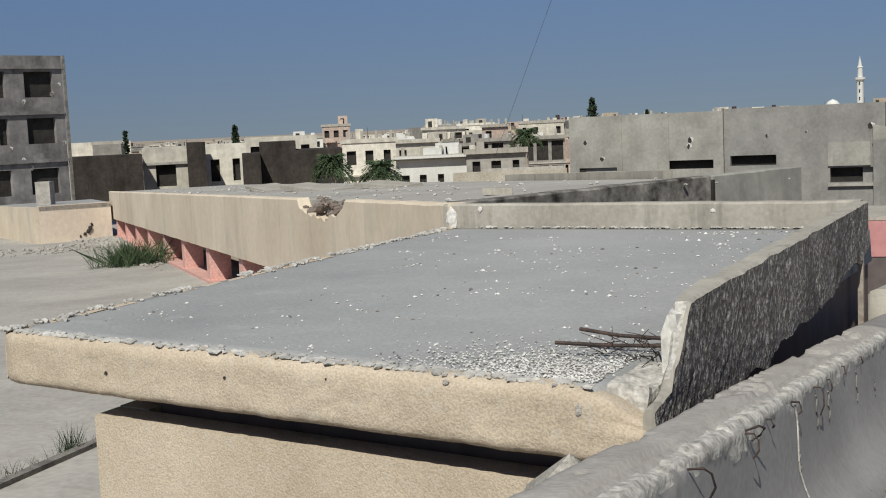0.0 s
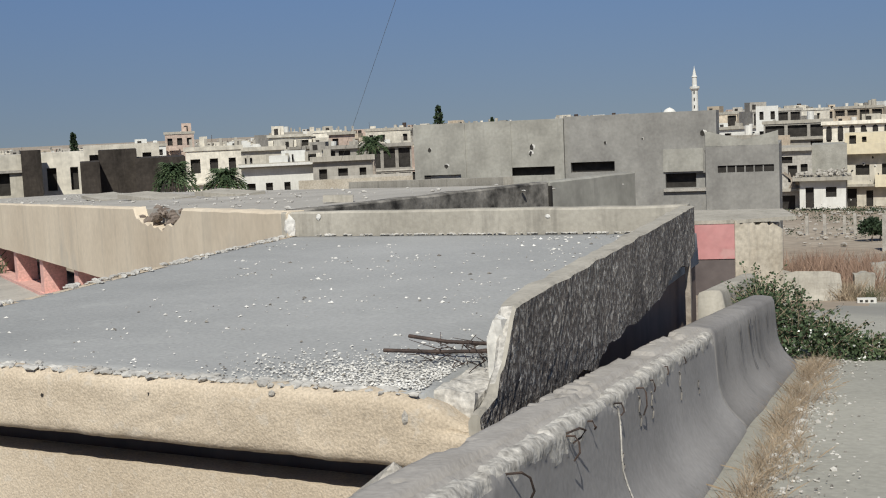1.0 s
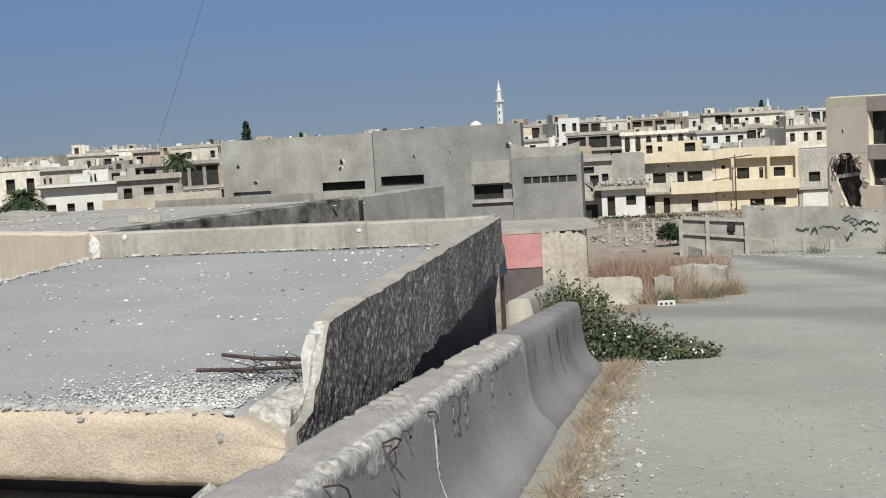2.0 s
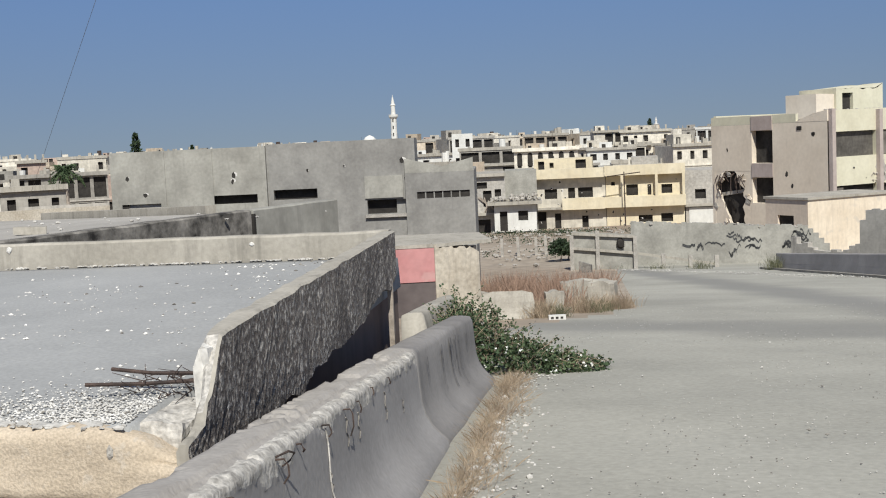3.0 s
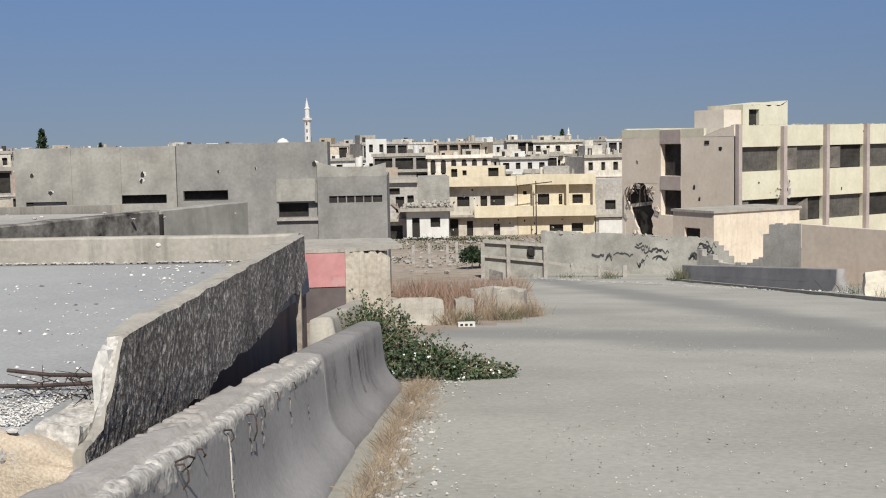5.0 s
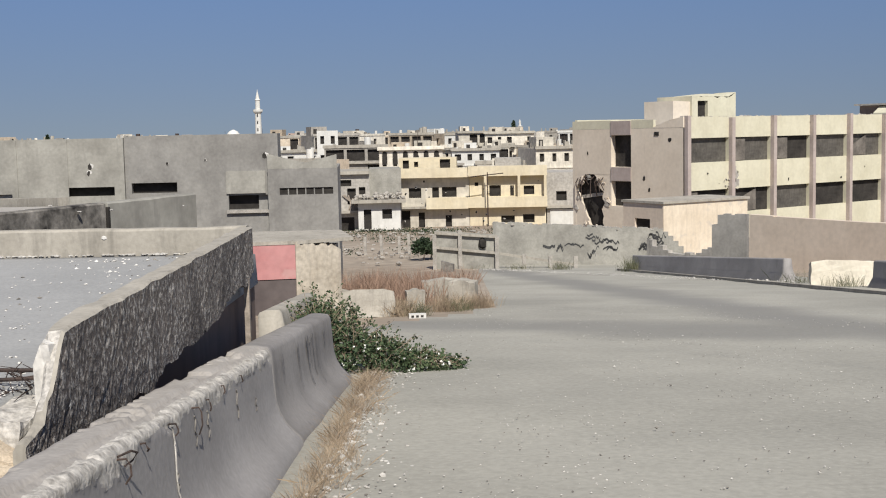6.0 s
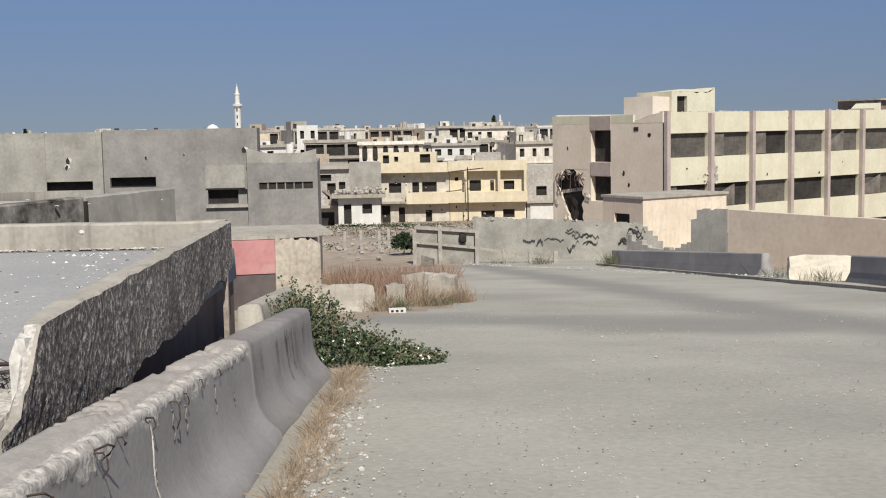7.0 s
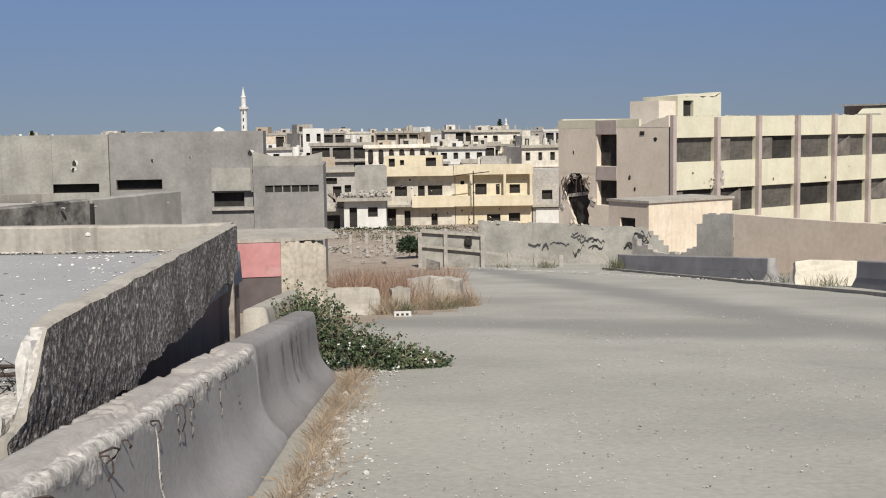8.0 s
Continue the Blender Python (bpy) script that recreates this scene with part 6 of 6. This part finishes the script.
low_house("red_brick_block", pose(-148.0, 214.6, GZ, 0, 0, 34), 6.0, 9, 10.8, "dark red house among pale ones", M_TOWN_D, 3, 3)
low_house("white_gabled_house", pose(-148.1, 202.2, GZ, 0, 0, 35), 7.2, 9, 8.5, "white house with small roof rooms", M_WHITE, 3, 3)
low_house("white_flat_house", pose(-108.5, 168.8, GZ, 0, 0, 31), 8.6, 9, 7.7, "white flat-roofed house among pale ones", M_WHITE, 4, 3)
low_house("pale_block", pose(-119.8, 208.7, GZ, 0, 0, 29), 8.6, 9, 9.2, "pale stepped block of flats", M_TOWN_A, 3, 3)
low_house("rose_block", pose(-100.2, 196.6, GZ, 0, 0, 26), 4.8, 8, 9.3, "rose-plastered block of flats", M_TOWN_D, 2, 3)
low_house("pale_block", pose(-98.4, 208.6, GZ, 0, 0, 24), 8.6, 9, 9.6, "pale block with white upper rooms", M_TOWN_A, 4, 3)
low_house("open_frame_building", pose(-23.3, 199.2, GZ, 0, 0, 5.5), 10.4, 10, 7.9, "gutted concrete frame with black open floors", M_TOWN_C, 3, 3, bays=True)
low_house("white_roof_room", pose(-28.1, 228.9, GZ, 0, 0, 6.5), 4.0, 6, 10.8, "white upper house with two small windows", M_WHITE, 2, 3, extra=False)
arc = low_house("arcaded_house", pose(-13.2, 185.1, GZ, 0, 0, 3), 9.8, 9, 7.6, "pale house with a row of dark arches", M_TOWN_A, 6, 2)
for j in range(6):
    ab = bmesh.new()
    pts = [(0.45 + 1.6 * j + 0.4 - 0.4 * math.cos(a), 5.9 + 0.9 * (1 if 0 < a < math.pi else 0) + 0.45 * math.sin(a)) for a in np.linspace(0, math.pi, 9)]
    pts = [(0.45 + 1.6 * j, 5.2)] + pts + [(1.25 + 1.6 * j, 5.2)]
    vs = [ab.verts.new((x, -0.02, z)) for x, z in pts]
    vb = [ab.verts.new((x, 0.04, z)) for x, z in pts]
    ab.faces.new(vs)
    for i in range(len(pts)):
        ab.faces.new((vs[i], vs[(i + 1) % len(pts)], vb[(i + 1) % len(pts)], vb[i]))
    part("arch", ab, M_DARK, arc)

hr = random.Random(11)
TOWN = [M_TOWN_A, M_TOWN_A, M_TOWN_B, M_TOWN_C, M_TOWN_C, M_TOWN_A, M_TOWN_C, M_TOWN_A, M_TOWN_B, M_TOWN_D, M_WHITE, M_WHITE]
LABELS = {M_TOWN_A: "pale plastered flat-roofed house in the far town", M_TOWN_B: "tan plastered flat-roofed house in the far town", M_TOWN_C: "bare grey concrete house in the far town",
          M_TOWN_D: "rose plastered flat-roofed house in the far town", M_WHITE: "white-painted flat-roofed house in the far town"}
for i in range(330):
    az = -48 + 55 * ((i * 0.618034) % 1.0) + hr.uniform(-0.4, 0.4)
    dd = 150 * (1000 / 150) ** ((i + hr.random()) / 330)
    if az < -10 and dd < 175:
        dd += 70
    if -10 < az < 6 and dd < 215:
        dd += 95
    w, d, st = hr.uniform(5, 12), hr.uniform(7, 11), hr.choice((1, 2, 2, 2)) if dd < 260 else hr.choice((2, 2, 3, 3)) if dd < 520 else 3
    if az < -30:
        st = 1 if dd < 260 else 2
    h = st * 3.1 + hr.uniform(0.2, 0.9)
    x, y = dd * math.sin(radians(az)), dd * math.cos(radians(az))
    mt = hr.choice(TOWN)
    low_house("town_house", pose(x, y, GZ - 0.2, 0, 0, -az + hr.uniform(-40, 40)), w, d, h, LABELS[mt], mt, max(2, int(w / 2.2)), st, "houses of the far town", hr, dd < 600)


# ---- minarets, dome, trees ----
def lathe(prof, sides=14):
    bm = bmesh.new()
    rings = [[bm.verts.new((r * math.cos(k * math.tau / sides), r * math.sin(k * math.tau / sides), z)) for k in range(sides)] for r, z in prof]
    for a, b in zip(rings, rings[1:]):
        for k in range(sides):
            bm.faces.new((a[k], a[(k + 1) % sides], b[(k + 1) % sides], b[k]))
    bm.faces.new(rings[0][::-1])
    bm.faces.new(rings[-1])
    return bm


def minaret(x, y, h, r, label):
    e = thing("minaret", pose(x, y, GZ), label, "minaret")
    part("shaft", lathe([(r * 1.15, 0), (r * 1.1, h * 0.3), (r, h * 0.32), (r * 0.95, h * 0.66)]), M_WHITE, e)
    part("balcony", lathe([(r * 0.9, h * 0.655), (r * 1.5, h * 0.69), (r * 1.5, h * 0.72), (r * 0.8, h * 0.722)]), M_WHITE, e)
    part("lantern", lathe([(r * 0.75, h * 0.72), (r * 0.7, h * 0.84), (r * 0.9, h * 0.85), (r * 0.6, h * 0.87)]), M_WHITE, e)
    part("spire", lathe([(r * 0.6, h * 0.87), (r * 0.3, h * 0.94), (r * 0.12, h * 0.97), (0.08, h)]), M_WHITE, e)
    for k in range(3):
        part("slit_window", boxes((-0.22, 0.22, -r * 1.12, -r * 0.9, h * (0.42 + 0.1 * k), h * (0.42 + 0.1 * k) + 1.2)), M_DARK, e)
    return e


minaret(-85.6, 500, 29.6, 1.35, "tall white minaret with a balcony and pointed top")
minaret(46.9, 1000, 20.5, 1.3, "distant slim white minaret")
dome = thing("mosque", pose(-96.2, 500, GZ), "small mosque with a white dome", "mosque")
part("hall", boxes((-7, 7, -7, 7, 0, 9.3)), M_TOWN_A, dome)
part("dome", lathe([(3.0, 9.3), (2.95, 10.2), (2.6, 11.4), (1.8, 12.4), (0.8, 12.9), (0.1, 13.2)], 18), M_WHITE, dome, smooth=True)


def conifer(x, y, h, r, label="dark narrow cypress above the roofs"):
    e = thing("cypress", pose(x, y, GZ), label, "tree", "dark trees in the town")
    tb = bmesh.new()
    tube(tb, [(0, 0, 0), (0, 0, h * 0.9)], 0.25, 0.05)
    part("trunk", tb, M_WOOD, e)
    lb = bmesh.new()
    for i in range(700):
        k = hr.random()
        z = h * (0.12 + 0.88 * k)
        rad = r * (1 - k) ** 0.7 * hr.uniform(0.4, 1.15)
        a = hr.uniform(0, math.tau)
        leaf(lb, (rad * math.cos(a), rad * math.sin(a), z), min(h * 0.06, r * 0.7), hr, 1.2)
    part("crown", lb, M_LEAF_DARK, e)


conifer(-111.0, 278, 14.5, 2.4)
conifer(-98.0, 281, 11.0, 1.2)
conifer(-69.5, 73.0, 10.4, 0.45)
conifer(-160, 200, 11.5, 1.3)
conifer(25, 600, 15, 3)
conifer(-60, 500, 13, 3)


def palm(x, y, z, h, r, label):
    e = thing("palm", pose(x, y, z), label, "palm", "palms behind the long wing")
    tb = bmesh.new()
    tube(tb, [(0, 0, 0), (0.1, 0, h * 0.5), (0, 0.1, h)], 0.28, 0.2, 8)
    part("trunk", tb, M_WOOD, e)
    lb = bmesh.new()
    for i in range(190):
        a, up_ = hr.uniform(0, math.tau), hr.uniform(-0.2, 1.2)
        dirv = Vector((math.cos(a), math.sin(a), 0))
        prev = Vector((0, 0, h))
        for s in range(7):
            k = (s + 1) / 7
            p = Vector((0, 0, h)) + dirv * r * k * (1 - 0.25 * up_) + Vector((0, 0, r * (up_ * k - 0.75 * k * k)))
            for sgn in (-1, 1):
                n = dirv.cross(Vector((0, 0, 1))) * sgn
                tip = (prev + p) / 2 + n * r * 0.2 * (1.1 - k) + dirv * r * 0.12 - Vector((0, 0, r * 0.05))
                lb.faces.new([lb.verts.new(q) for q in (prev, p, tip)])
            prev = p
    part("fronds", lb, M_LEAF, e)


palm(-48.1, 70.8, GZ, 7.5, 1.6, "bushy green palm crown above the roof edge")
palm(-46.3, 74.4, GZ, 6.8, 1.7, "lower green palm crown above the roof edge")
palm(-67.0, 144.0, GZ, 8.0, 2.2, "tall palm in the town")
tuft = thing("roof_bush", pose(0, 0, 0), "green bush growing at the wing's foot", "shrub")
lb = bmesh.new()
bx0, by0 = wing(27.2, -1.0)
for i in range(60):
    x_, y_ = bx0 + hr.gauss(0, 0.4), by0 + hr.gauss(0, 0.5)
    blades(lb, (x_, y_, low_z(x_, y_)), 22, hr.uniform(0.45, 0.95), 0.1, hr, 0.45)
part("leaves", lb, M_LEAF, tuft)
gb = bmesh.new()
for i in range(40):
    t = hr.random()
    x, y = -9.35 + 0.45 * t, 9.3 - 2.1 * t
    blades(gb, (x, y, low_z(x, y)), 10, hr.uniform(0.08, 0.22), 0.05, hr, 0.4)
blades(gb, (-9.3, 8.9, low_z(-9.3, 8.9)), 60, 0.3, 0.05, hr, 0.3)
tagged(part("roof_weeds", gb, M_LEAF_DARK), "dry weeds along the joint of the lower roof", "weeds", kind="stuff")

# overhead cable
cable = thing("overhead_cable", pose(0, 0, 0), "thin dark overhead cable strung from a tall pole", "cable")
tb = bmesh.new()
CA, CB = Vector((-20.34, 40.7, -0.1)), Vector((21.8, -23.8, 24.2))
tube(tb, [CA.lerp(CB, k / 12) for k in range(13)], 0.005, sides=5)
part("wire", tb, M_STONE_D, cable)
tb = bmesh.new()
tube(tb, [(21.8, -23.8, road_z(0, -23.8) - 0.3), (21.8, -23.8, 24.5)], 0.2, 0.12, 8)
part("pole", tb, M_WOOD, cable, "tall weathered pole")
